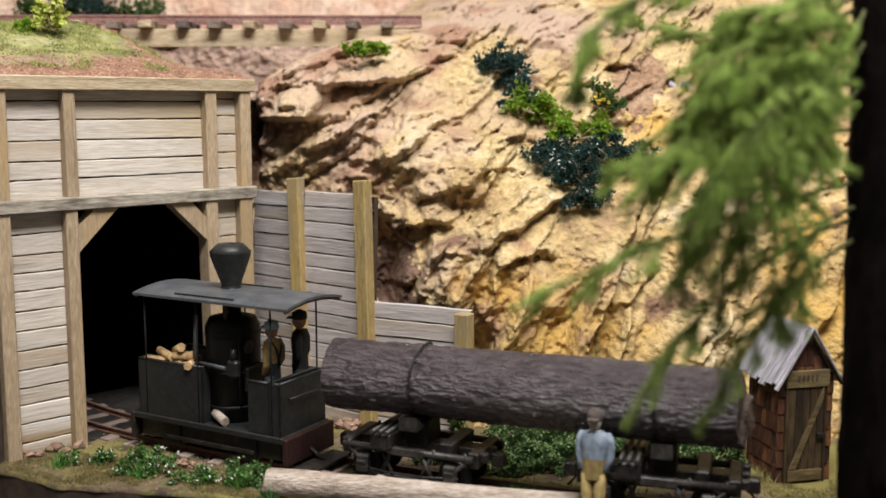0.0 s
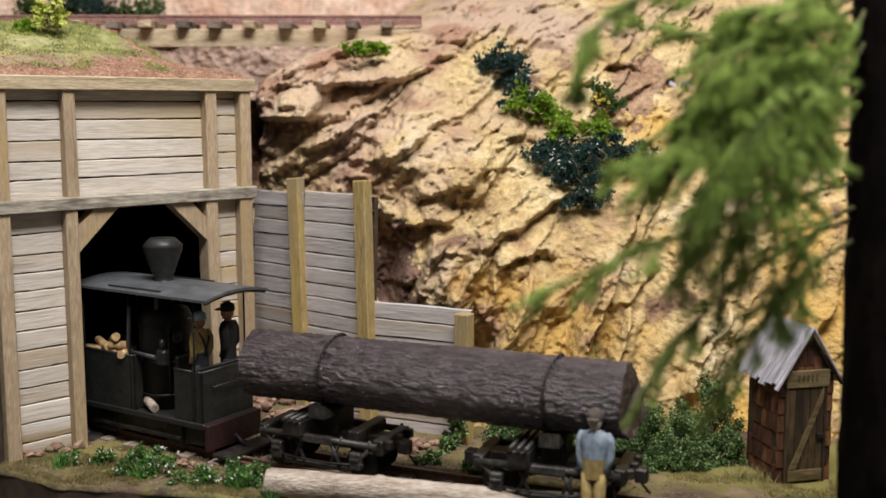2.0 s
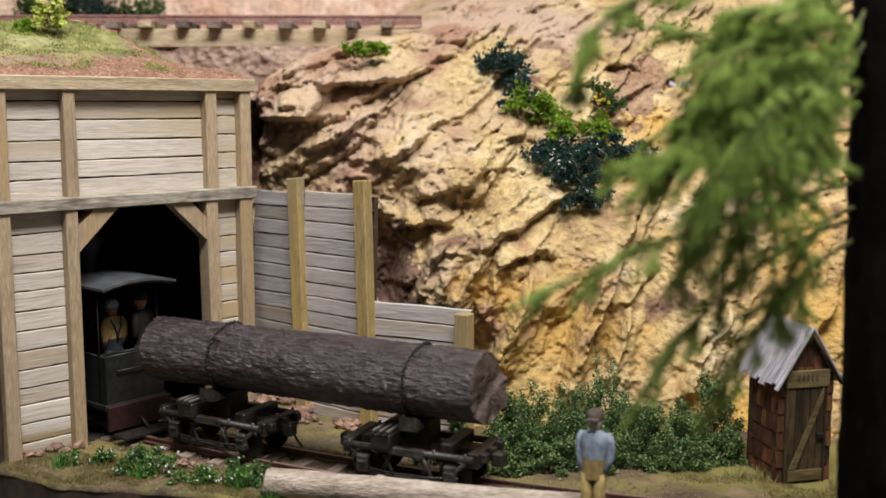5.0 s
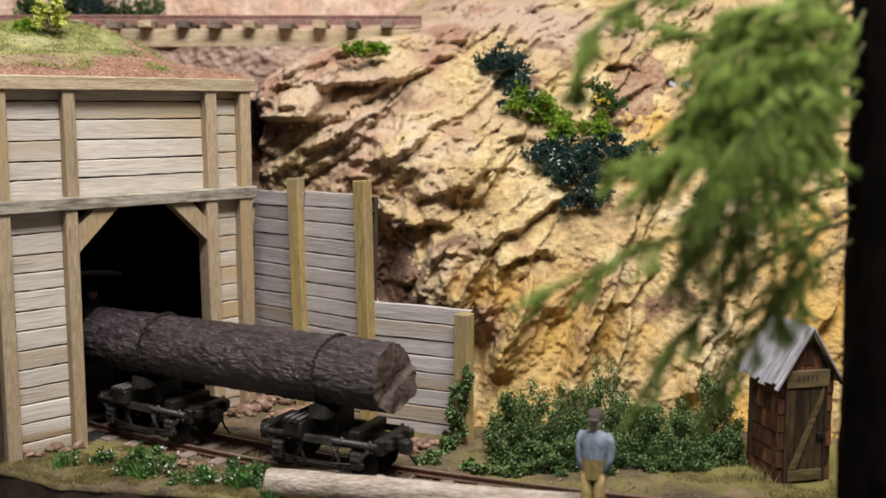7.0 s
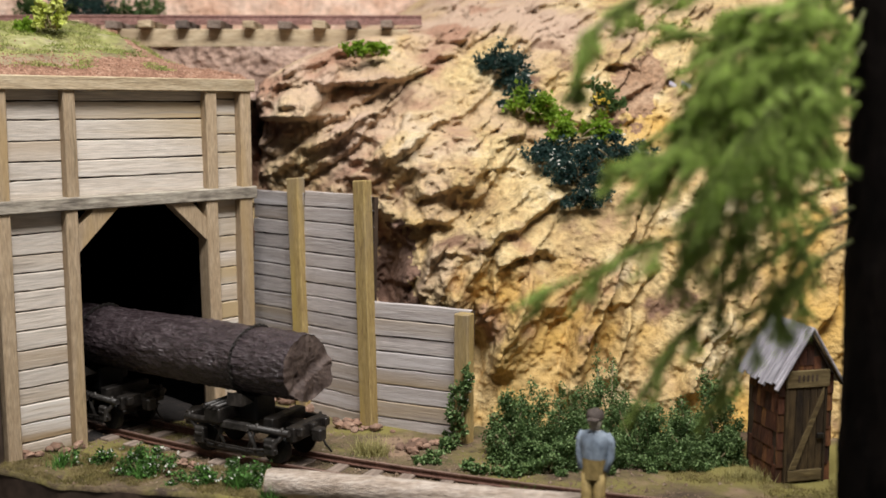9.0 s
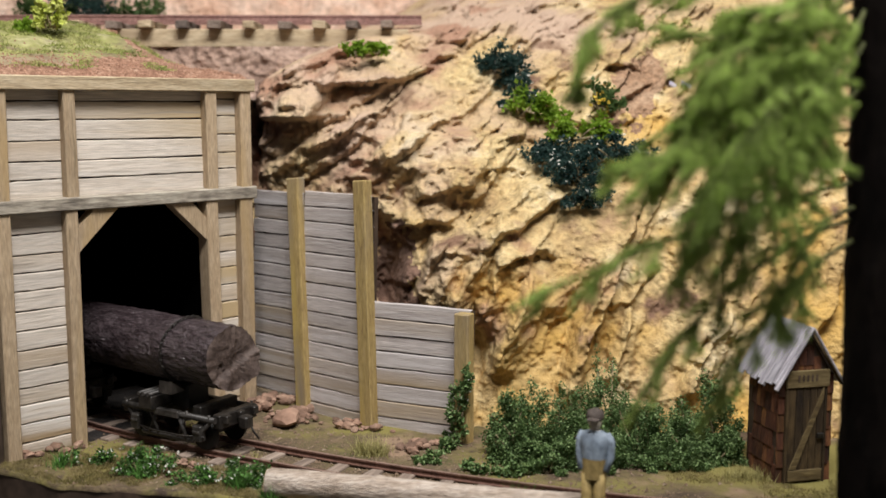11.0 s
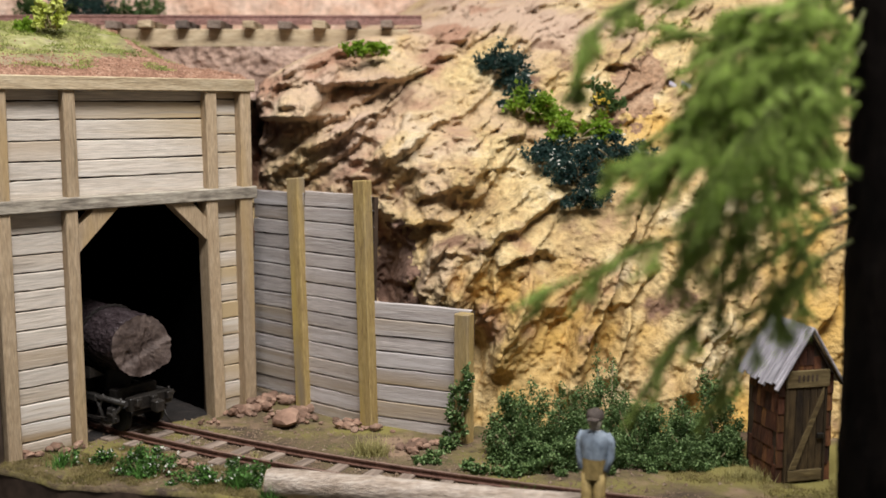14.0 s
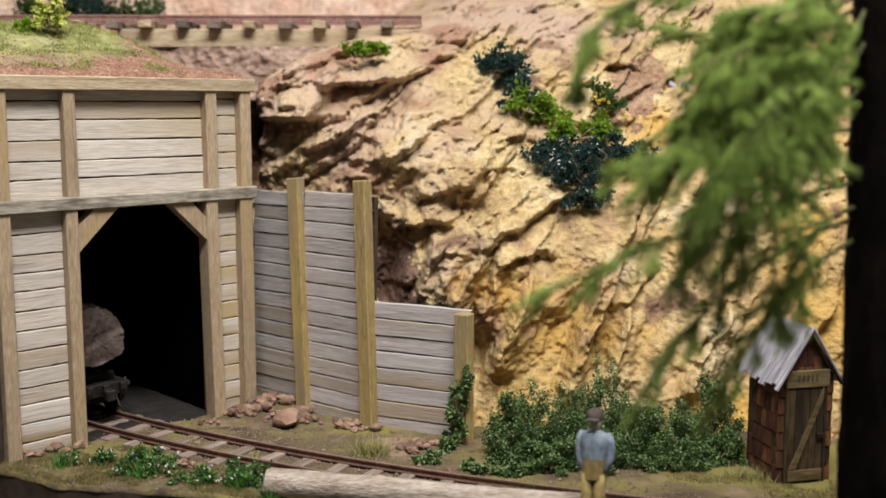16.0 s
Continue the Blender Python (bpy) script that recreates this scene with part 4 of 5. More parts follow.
# ---- the trestle track on the hill ----
def build_trestle():
    tr = thing("trestle_bridge", "small timber trestle with sleepers and rusty rails", "bridge", at(0, 515, 0, 0, 0, 1.0))
    for y in (-7, 7):
        box_part("stringer", (-150, y - 3, 149.2), (-16, y + 3, 157.4), M_TOPBEAM, tr, 0.4, rough=0.2)
    for i in range(11):
        x = -183 + 15.75 * i + random.uniform(-0.8, 0.8)
        w = random.uniform(2.5, 3.3)
        box_part("sleeper", (x - w, -15.5 + random.uniform(-0.8, 0.8), 157.5), (x + w, 15.5, 160.6 + random.uniform(-0.2, 0.6)), (M_TIE, M_TOPBEAM, M_TIE, M_TOPBEAM, M_TIEDARK)[i % 5], tr, 0.3, rough=0.35)
    for y in (-8, 8):
        bm = bmesh.new()
        add_box(bm, (-230, y - 1.1, 160.7), (-10, y + 1.1, 161.3), 0)
        add_box(bm, (-230, y - 0.4, 161.3), (-10, y + 0.4, 163.0), 0)
        add_box(bm, (-230, y - 0.8, 163.0), (-10, y + 0.8, 163.9), 0.1)
        part("rail", bm, M_DUSTRAIL, tr)
    for x in (-140, -12):
        box_part("abutment", (x - 4, -12, 120), (x + 4, 12, 149.1), M_POST, tr, 0.4)


build_trestle()


# ---- plants ----
def leaf_mesh(name, centres, sizes, material, seed, per=1, spread=0.0, fold=0.25):
    """Small folded leaves round the centres."""
    rng = np.random.default_rng(seed)
    c = np.repeat(np.asarray(centres, float), per, axis=0)
    s = np.repeat(np.asarray(sizes, float), per) * rng.uniform(0.6, 1.3, len(c))
    c = c + rng.normal(0, 1, c.shape) * spread
    d = rng.normal(0, 1, c.shape)
    d[:, 2] += 0.35
    d /= np.linalg.norm(d, axis=1)[:, None]
    e = np.cross(d, rng.normal(0, 1, c.shape))
    e /= np.linalg.norm(e, axis=1)[:, None]
    nrm = np.cross(d, e)
    tip, mid = c + d * s[:, None], c + d * s[:, None] * 0.5
    w = e * s[:, None] * 0.36
    lift = nrm * s[:, None] * fold * 0.5
    v = np.stack([c, mid - w + lift, tip, mid + w + lift], 1).reshape(-1, 3)
    k = np.arange(len(c)) * 4
    f = np.concatenate([np.stack([k, k + 1, k + 2], 1), np.stack([k, k + 2, k + 3], 1)])
    return mesh_of(name, v.tolist(), f.tolist(), material)


def clump(rng, n, rx, ry, rz, knots, loose):
    """Leaf places, gathered round knots on an uneven mound."""
    kn = rng.normal(0, 1, (knots, 3))
    kn /= np.linalg.norm(kn, axis=1)[:, None]
    kn[:, 2] = np.abs(kn[:, 2])
    kn *= rng.uniform(0.35, 1.05, knots)[:, None]
    pick = rng.integers(0, knots, n)
    p = kn[pick] + rng.normal(0, loose, (n, 3))
    p[:, 2] = np.abs(p[:, 2])
    return p * np.array([rx, ry, rz]), kn * np.array([rx, ry, rz])


def bush(name, label, x, y, z, rx, ry, rz, leaf, n, material, seed, second=None, stems=7, blossom=0, size=1.5, group="bushes"):
    rng = np.random.default_rng(seed)
    b = thing(name, label, name.replace("_", " "), at(x, y, z), group)
    pts, kn = clump(rng, n, rx, ry, rz, max(8, n // (130 if n > 4000 else 60)), 0.075 if n > 4000 else 0.11)
    bm = bmesh.new()
    for i in range(stems):
        k = kn[rng.integers(0, len(kn))]
        a = Vector((rng.uniform(-0.3, 0.3) * rx, rng.uniform(-0.3, 0.3) * ry, -0.8))
        e = Vector(k) * rng.uniform(0.9, 1.22)
        m = (a + e) / 2 + Vector(rng.normal(0, 0.12, 3)) * rx
        add_tube(bm, [a, m, e], [0.45, 0.35, 0.2], 5)
    part("stem", bm, M_TWIG, b)
    cut = int(n * 0.6) if second else n
    put("foliage", leaf_mesh("foliage", pts[:cut], np.full(cut, size), material, seed + 1), b)
    if second:
        put("foliage", leaf_mesh("foliage", pts[cut:] + [0, 0, 0.6], np.full(n - cut, size), second, seed + 2), b)
    if blossom:
        q = pts[rng.integers(0, n, blossom)] * 1.08
        put("blossom", leaf_mesh("blossom", q, np.full(blossom, 0.95), M_BLOSSOM, seed + 3, 3, 0.15), b)
    return b


def build_bushes():
    dense = "dense dark green bush with fine leaves at the rock foot"
    for i, (x, y, rx, ry, rz) in enumerate(((24, 366, 10, 10, 24), (33, 362, 13, 12, 25), (46, 366, 14, 12, 24), (58, 371, 13, 11, 33), (52, 354, 14, 10, 15), (68, 362, 15, 12, 22),
                                            (82, 362, 14, 12, 19), (95, 370, 11, 10, 26), (78, 351, 13, 7, 11), (36, 352, 11, 7, 10), (96, 358, 9, 8, 12))):
        bush("bush", dense, x, y, -0.5, rx, ry, rz, 1, 9500, M_LEAF, 20 + i, M_LEAF_MID, 14, 0, 0.92)
    for x, y, rx, rz, sd in ((13, 349, 8, 5.5, 61), (-6, 360, 5, 4, 62), (0, 371, 4, 4.5, 63), (25, 346, 6, 4, 64)):
        bush("low_plant", "low bright green leafy ground plant beside the track", x, y, -0.5, rx, 5, rz, 1, 700, M_LEAF, sd, M_LEAF_MID, 4, 0, 1.3, "ground plants")
    # creeper on the last post of the retaining wall
    for x, y, z, rx, rz, sd in ((4.5, 379, 0, 4.5, 11, 71), (4.5, 378, 9, 4.2, 11, 72), (7.5, 378.5, 19, 5, 9, 73)):
        bush("creeper", "green creeper climbing the yellowed wall post", x, y, z - 0.5, rx, 3.2, rz, 1, 620, M_LEAF, sd, M_LEAF_MID, 4, 8, 1.4, "creepers")
    # white flowering plants by the front edge
    for x, y, rx, ry, rz, n, sd in ((-118.5, 356, 6.5, 4.5, 5.5, 750, 81), (-127, 354, 3.5, 3.0, 5.5, 380, 85), (-99, 345.5, 10.5, 5.5, 9.5, 1900, 82), (-81, 336.5, 9, 5, 6.0, 1300, 83), (-65.5, 337, 9.5, 5.5, 8.0, 1500, 84), (-52, 324, 5, 3, 4, 420, 86)):
        bush("flowering_plant", "green ground plant with tiny white flowers", x, y, -0.8, rx, ry, rz, 1, n, M_LEAF_FRESH, sd, M_LEAF, 5, int(n * 0.05), 1.15, "flowering plants")


M_LEAF_MID = mat("mid_green_leaf", [(0.07395, 0.1348, 0.04176), (0.1436, 0.2262, 0.0783), (0.2349, 0.3219, 0.1392)], 260, rough=0.55, bump=0.0)
M_LEAF_FRESH = mat("fresh_green_leaf", [(0.04, 0.12, 0.02), (0.08, 0.20, 0.035), (0.12, 0.27, 0.06)], 260, rough=0.55, bump=0.0)
build_bushes()


def on_rock(x, z, out=8.0):
    return rock_depth(x, z) - out


def build_rock_plants():
    for i, (x, z, rx, rz, mt, n) in enumerate(((24, 142, 7, 8, M_LEAF_BLUE, 800), (31, 136, 8, 9, M_LEAF_BLUE, 1000), (33, 126, 6, 8, M_LEAF_BLUE, 500), (35, 123, 8, 6, M_LEAF_BRIGHT, 420), (44, 120, 9, 8, M_LEAF_BRIGHT, 650),
                                               (53, 113, 9, 8, M_LEAF_BRIGHT, 560), (43, 104, 8, 8, M_LEAF_BLUE, 950), (52, 96, 9, 9, M_LEAF_BLUE, 1100), (56, 86, 7, 7, M_LEAF_BLUE, 700), (66, 104, 9, 6, M_LEAF_BLUE, 700),
                                               (78, 103, 8, 6, M_LEAF_BLUE, 500), (67, 125, 6, 7, M_LEAF, 500), (64, 112, 7, 7, M_LEAF_BRIGHT, 350))):
        label = {M_LEAF_BLUE: "dark blue-green bush growing from the rock", M_LEAF_BRIGHT: "bright yellow-green leafy bush growing from the rock", M_LEAF: "green bush with small yellow flowers on the rock"}[mt]
        b = bush("rock_bush", label, x, on_rock(x, z), z - rz * 0.5, rx * 1.5, 8.5, rz * 1.5, 1, int(n * (1.9 if mt == M_LEAF_BLUE else 1.2)), mt, 120 + i, None, 5, 30 if mt == M_LEAF_BLUE else 0, 1.6 if mt == M_LEAF_BLUE else 2.2, "rock bushes")
        if mt == M_LEAF:
            rng = np.random.default_rng(5)
            put("blossom", leaf_mesh("blossom", rng.normal(0, 1, (14, 3)) * (3.5, 2, 3) + [0, -3, 4], np.full(14, 1.6), M_YELLOW, 9, 3, 0.2), b)
    for i, (x, z, rx, rz) in enumerate(((-37, 146, 6, 6), (-29, 147, 6, 5))):
        bush("grass_tuft", "fresh green tuft on the rock ledge", x, on_rock(x, z, 12), z - 2, rx, 4, rz, 1, 420, M_LEAF_BRIGHT, 160 + i, None, 3, 0, 2.2, "tufts")
    for i, (x, z, rx, rz) in enumerate(((88, 158, 7, 12), (104, 156, 12, 13), (118, 150, 8, 10), (150, 101, 8, 8), (163, 100, 9, 7), (142, 99, 6, 6), (132, 158, 12, 12), (148, 152, 12, 12), (124, 140, 9, 9), (160, 140, 10, 10))):
        bush("hill_shrub", "airy olive green shrub on the hilltop", x, on_rock(x, z, 0.5), z - 4, rx, 6, rz, 1, 420, M_LEAF_OLIVE, 170 + i, None, 9, 0, 1.6, "hill shrubs")
    # on the bank over the portal, and dark trees behind
    for x, y, z, rx, rz, mt, n, sd, lb in ((-152, 422, 153, 6, 11, M_LEAF_LIME, 620, 190, "light green shrub on the grassy bank"), (-162, 420, 150, 5, 5, M_LEAF_BRIGHT, 260, 191, "light green shrub on the grassy bank"),
                                           (-183, 570, 165, 22, 22, M_LEAF_BLUE, 1500, 192, "dark green bush behind the trestle"), (-158, 572, 163, 16, 20, M_LEAF, 1200, 193, "dark green bush behind the trestle"), (-206, 566, 164, 18, 20, M_LEAF, 1000, 194, "dark green bush behind the trestle")):
        bush("shrub", lb, x, y, z, rx, rx * 0.7, rz, 1, n, mt, sd, None, 8, 0, 2.4, "shrubs")


M_YELLOW = mat("yellow_petal", [(0.60, 0.42, 0.04), (0.70, 0.52, 0.08)], 200, rough=0.7, bump=0.0)
M_LEAF_LIME = mat("lime_leaf", [(0.30, 0.36, 0.06), (0.45, 0.50, 0.10), (0.60, 0.62, 0.22)], 260, rough=0.6, bump=0.0)
M_LEAF_OLIVE = mat("olive_leaf", [(0.16, 0.19, 0.04), (0.27, 0.29, 0.07), (0.40, 0.40, 0.14)], 260, rough=0.6, bump=0.0)
build_rock_plants()


# grass blades: straw tufts and short turf
def blades(name, label, centres, height, width, spread, count, material, seed, kind="stuff", category="grass"):
    rng = np.random.default_rng(seed)
    c = np.repeat(np.asarray(centres, float), count, axis=0)
    c[:, :2] += rng.normal(0, spread, (len(c), 2))
    h = height * rng.uniform(0.5, 1.2, len(c))
    lean = rng.normal(0, 0.35, (len(c), 2)) * h[:, None]
    a = rng.uniform(0, np.pi, len(c))
    w = np.stack([np.cos(a), np.sin(a), 0 * a], 1) * width
    tip = c + np.column_stack([lean, h])
    v = np.stack([c - w, c + w, tip], 1).reshape(-1, 3)
    k = np.arange(len(c)) * 3
    ob = new(name, mesh_of(name, v.tolist(), np.stack([k, k + 1, k + 2], 1).tolist(), material))
    return tagged(ob, label, category, kind=kind)


def build_grass():
    blades("straw_tuft", "dry straw coloured grass tufts beside the rails", [(-25.6, 366, -0.3), (-22, 366.5, -0.3), (-29, 367.5, -0.3)], 6.5, 0.16, 1.6, 130, M_STRAW, 301)
    blades("straw_tuft", "dry straw coloured grass tufts beside the shed", [(100, 341, -0.3), (104, 339, -0.3), (96, 340, -0.3)], 5, 0.16, 2.2, 120, M_STRAW, 302)
    blades("straw_tuft", "short straw coloured grass tufts between the rails", [(-93, 381, 0), (-66, 363, 0)], 2.6, 0.14, 1.6, 60, M_STRAW, 303)
    blades("grass_tuft", "fresh green grass tuft at the front edge", [(-130, 352, -0.4), (-99, 343, -0.4), (-100, 348, -0.4), (-66, 333, -0.4), (-52, 323, -0.4), (24, 317, -0.4)], 7, 0.2, 1.6, 90, M_LEAF_FRESH, 304)
    rng = np.random.default_rng(7)
    c = []
    while len(c) < 11000:
        x = rng.uniform(-150, 138)
        y = edge_y(x) + rng.uniform(1, 40 if x < 75 else 115)
        d = math.hypot(x - TC[0], y - TC[1]) - TR
        if abs(d) > 13 and noise.noise((x / 14, y / 14, 5)) > -0.02:
            c.append((x, y, ground_z(x, y) - 0.1))
    blades("moss_turf", "short mossy turf on the earth at the front", c, 1.0, 0.13, 0.8, 7, M_TURF, 305)
    c = []
    while len(c) < 4200:
        a, b = rng.uniform(-55, 95), rng.uniform(10, 110)
        if noise.noise((a / 16, b / 16, 2)) + b / 90 - 0.32 - 0.004 * max(0, a - 30) > 0:
            p = PORTAL @ Vector((a * MM, b * MM, hill_z(a, b) * MM)) / MM
            c.append(tuple(p))
    blades("bank_grass", "short pale green grass on the bank over the portal", c, 1.0, 0.22, 1.3, 14, M_TURF_PALE, 306)


M_TURF = mat("mossy_turf", [(0.11, 0.092, 0.034), (0.20, 0.165, 0.06), (0.28, 0.22, 0.11)], 60, rough=0.9, bump=0.0)
M_TURF_PALE = mat("pale_turf", [(0.17, 0.19, 0.07), (0.31, 0.34, 0.10), (0.47, 0.45, 0.20)], 45, rough=0.9, bump=0.0)
build_grass()


# ---- rubble ----
def stone_mesh(seed):
    bm = bmesh.new()
    bmesh.ops.create_icosphere(bm, subdivisions=2, radius=1.0)
    for v in bm.verts:
        d = v.co.normalized()
        q = noise.voronoi((d.x * 1.3 + seed * 7, d.y * 1.3, d.z * 1.3))[0]
        v.co = d * (0.72 + 0.45 * q[0])
        v.co.z *= 0.62
    me = bpy.data.meshes.new("stone")
    bmesh.ops.scale(bm, vec=(MM, MM, MM), verts=bm.verts)
    bm.to_mesh(me)
    bm.free()
    me.materials.append(M_STONE)
    return me


def build_stones():
    kinds = [stone_mesh(i) for i in range(6)]
    rng = np.random.default_rng(11)

    def stone(x, y, z, r):
        m = at(x, y, z, rng.uniform(-20, 20), rng.uniform(-20, 20), rng.uniform(0, 360)) @ Matrix.Diagonal((r, r * rng.uniform(0.6, 0.9), r * rng.uniform(0.7, 1.0), 1))
        ob = new("stone", kinds[int(rng.integers(0, 6))])
        ob.matrix_basis = m
        tagged(ob, "broken pinkish stone lying on the earth", "stone", "rubble stones")

    for cx, cy, sx, sy, n, r0, r1 in ((-82, 416, 5, 3, 16, 1.5, 3.6), (-73, 421, 5, 4, 22, 1.5, 4.0), (-65, 426, 5, 3, 10, 1.5, 3.4), (-56, 416, 3.5, 3, 12, 1.8, 3.6), (-52, 407, 7, 4, 16, 0.8, 2.2), (-66, 412, 8, 5, 14, 0.7, 1.8), (-90, 404, 5, 4, 8, 0.7, 1.8), (-37, 401, 4, 3, 15, 1.2, 3.2),
                                      (-26, 394, 4, 2, 9, 1.0, 2.2), (-8, 374, 5, 3.5, 20, 1.6, 3.2), (2, 378, 4, 2, 7, 1.2, 2.2), (-143, 360.5, 3, 1.6, 7, 1.4, 2.8), (-136.5, 366.5, 3, 1.6, 9, 1.4, 3.0), (-130.5, 371.5, 2.5, 1.2, 5, 1.2, 2.4), (-88, 352, 6, 4, 9, 0.8, 2.2)):
        for _ in range(n):
            x, y, r = cx + rng.normal(0, sx * 0.6), cy + rng.normal(0, sy * 0.6), rng.uniform(r0, r1)
            k = math.exp(-((x - cx) / sx) ** 2 - ((y - cy) / sy) ** 2)
            stone(x, y, ground_z(x, y) + r * 0.3 + k * rng.uniform(0, 1.6), r)
    stone(-60.5, 402, 2.8, 6.5)
    # fine gravel, too small to count
    v, f = [], []
    n = 9500
    for i in range(n):
        if i % 2:
            s, o = rng.uniform(-330, 60), rng.normal(0, 15)
            x, y, _ = track(s, o)
        else:
            x = rng.uniform(-140, 135)
            y = edge_y(x) + rng.uniform(0, 80)
        r = rng.uniform(0.18, 0.6) * (2.0 if rng.random() < 0.07 else 1)
        z = ground_z(x, y) + r * 0.2
        k = len(v)
        for dx, dy, dz in ((1, 0, 0), (-0.5, 0.8, 0), (-0.5, -0.8, 0), (0.1, 0, 0.9)):
            v.append((x + dx * r * rng.uniform(0.6, 1.2), y + dy * r * rng.uniform(0.6, 1.2), z + dz * r))
        f += [(k, k + 1, k + 3), (k + 1, k + 2, k + 3), (k + 2, k, k + 3)]
    tagged(new("gravel", mesh_of("gravel", v, f, M_GRAVEL)), "scattered fine gravel and crumbs of earth", "gravel", kind="stuff")


M_GRAVEL = mat("fine_gravel", [(0.15, 0.10, 0.065), (0.25, 0.175, 0.12), (0.36, 0.29, 0.21)], 500, rough=0.95, bump=0.0)
build_stones()


def build_crumbs():
    """Crumbled red soil along the top of the portal."""
    rng = np.random.default_rng(17)
    v, f = [], []
    for _ in range(3600):
        a, b = rng.uniform(-40, 103), abs(rng.normal(0, 18)) - 1.0
        p = PORTAL @ Vector((a * MM, b * MM, hill_z(a, max(b, 0)) * MM)) / MM
        r = rng.uniform(0.25, 0.8)
        k = len(v)
        for dx, dy, dz in ((1, 0, -0.3), (-0.5, 0.8, -0.3), (-0.5, -0.8, -0.3), (0.1, 0, 0.8)):
            v.append((p.x + dx * r * rng.uniform(0.6, 1.2), p.y + dy * r * rng.uniform(0.6, 1.2), p.z + dz * r))
        f += [(k, k + 1, k + 3), (k + 1, k + 2, k + 3), (k + 2, k, k + 3)]
    tagged(new("soil_crumbs", mesh_of("soil_crumbs", v, f, M_SOIL)), "crumbled red soil along the portal top", "soil", kind="stuff")


build_crumbs()


# ---- the peeled branch lying in front ----
def build_stick():
    v, f = [], []
    n, sides = 90, 28
    for i in range(n + 1):
        t = i / n
        x, y, z = -55.3 + 99 * t, 326.6 - 15.5 * t - 2.0 * math.sin(t * 3.1), 4.3 - 1.0 * t + 0.4 * math.sin(t * 5)
        r0 = 4.7 - 1.3 * t
        for k in range(sides):
            a = 2 * math.pi * k / sides
            r = r0 * (1 + 0.06 * noise.noise((t * 9, math.cos(a) * 1.5, math.sin(a) * 1.5)) + 0.03 * noise.noise((t * 30, math.cos(a) * 5, math.sin(a) * 5)))
            for bt, ba, bh in ((0.19, 4.2, 0.9), (0.36, 1.2, 0.7), (0.62, 3.6, 0.6)):
                r += bh * math.exp(-((t - bt) / 0.012) ** 2 - (math.atan2(math.sin(a - ba), math.cos(a - ba)) / 0.35) ** 2)
            if i in (0, n):
                r *= 0.93
            v.append((x + 0.15 * r * math.cos(a), y + r * math.cos(a), z + r * math.sin(a)))
    for i in range(n):
        for k in range(sides):
            a, b = i * sides + k, i * sides + (k + 1) % sides
            f.append((a, b, b + sides, a + sides))
    st = thing("branch_log", "pale peeled branch lying on the ground beside the track", "log")
    put("wood", mesh_of("wood", v, f, M_STICK, True), st)
    for idx, sg in ((0, -1), (n, 1)):
        base = v[idx * sides:(idx + 1) * sides]
        c = [sum(p[q] for p in base) / sides for q in range(3)]
        put("cut_end", mesh_of("cut_end", [(p[0] + sg * 0.12, p[1], p[2]) for p in base] + [(c[0] + sg * 0.25, c[1], c[2])],
                               [(k, (k + 1) % sides, sides) for k in range(sides)], M_STICKEND), st)


build_stick()


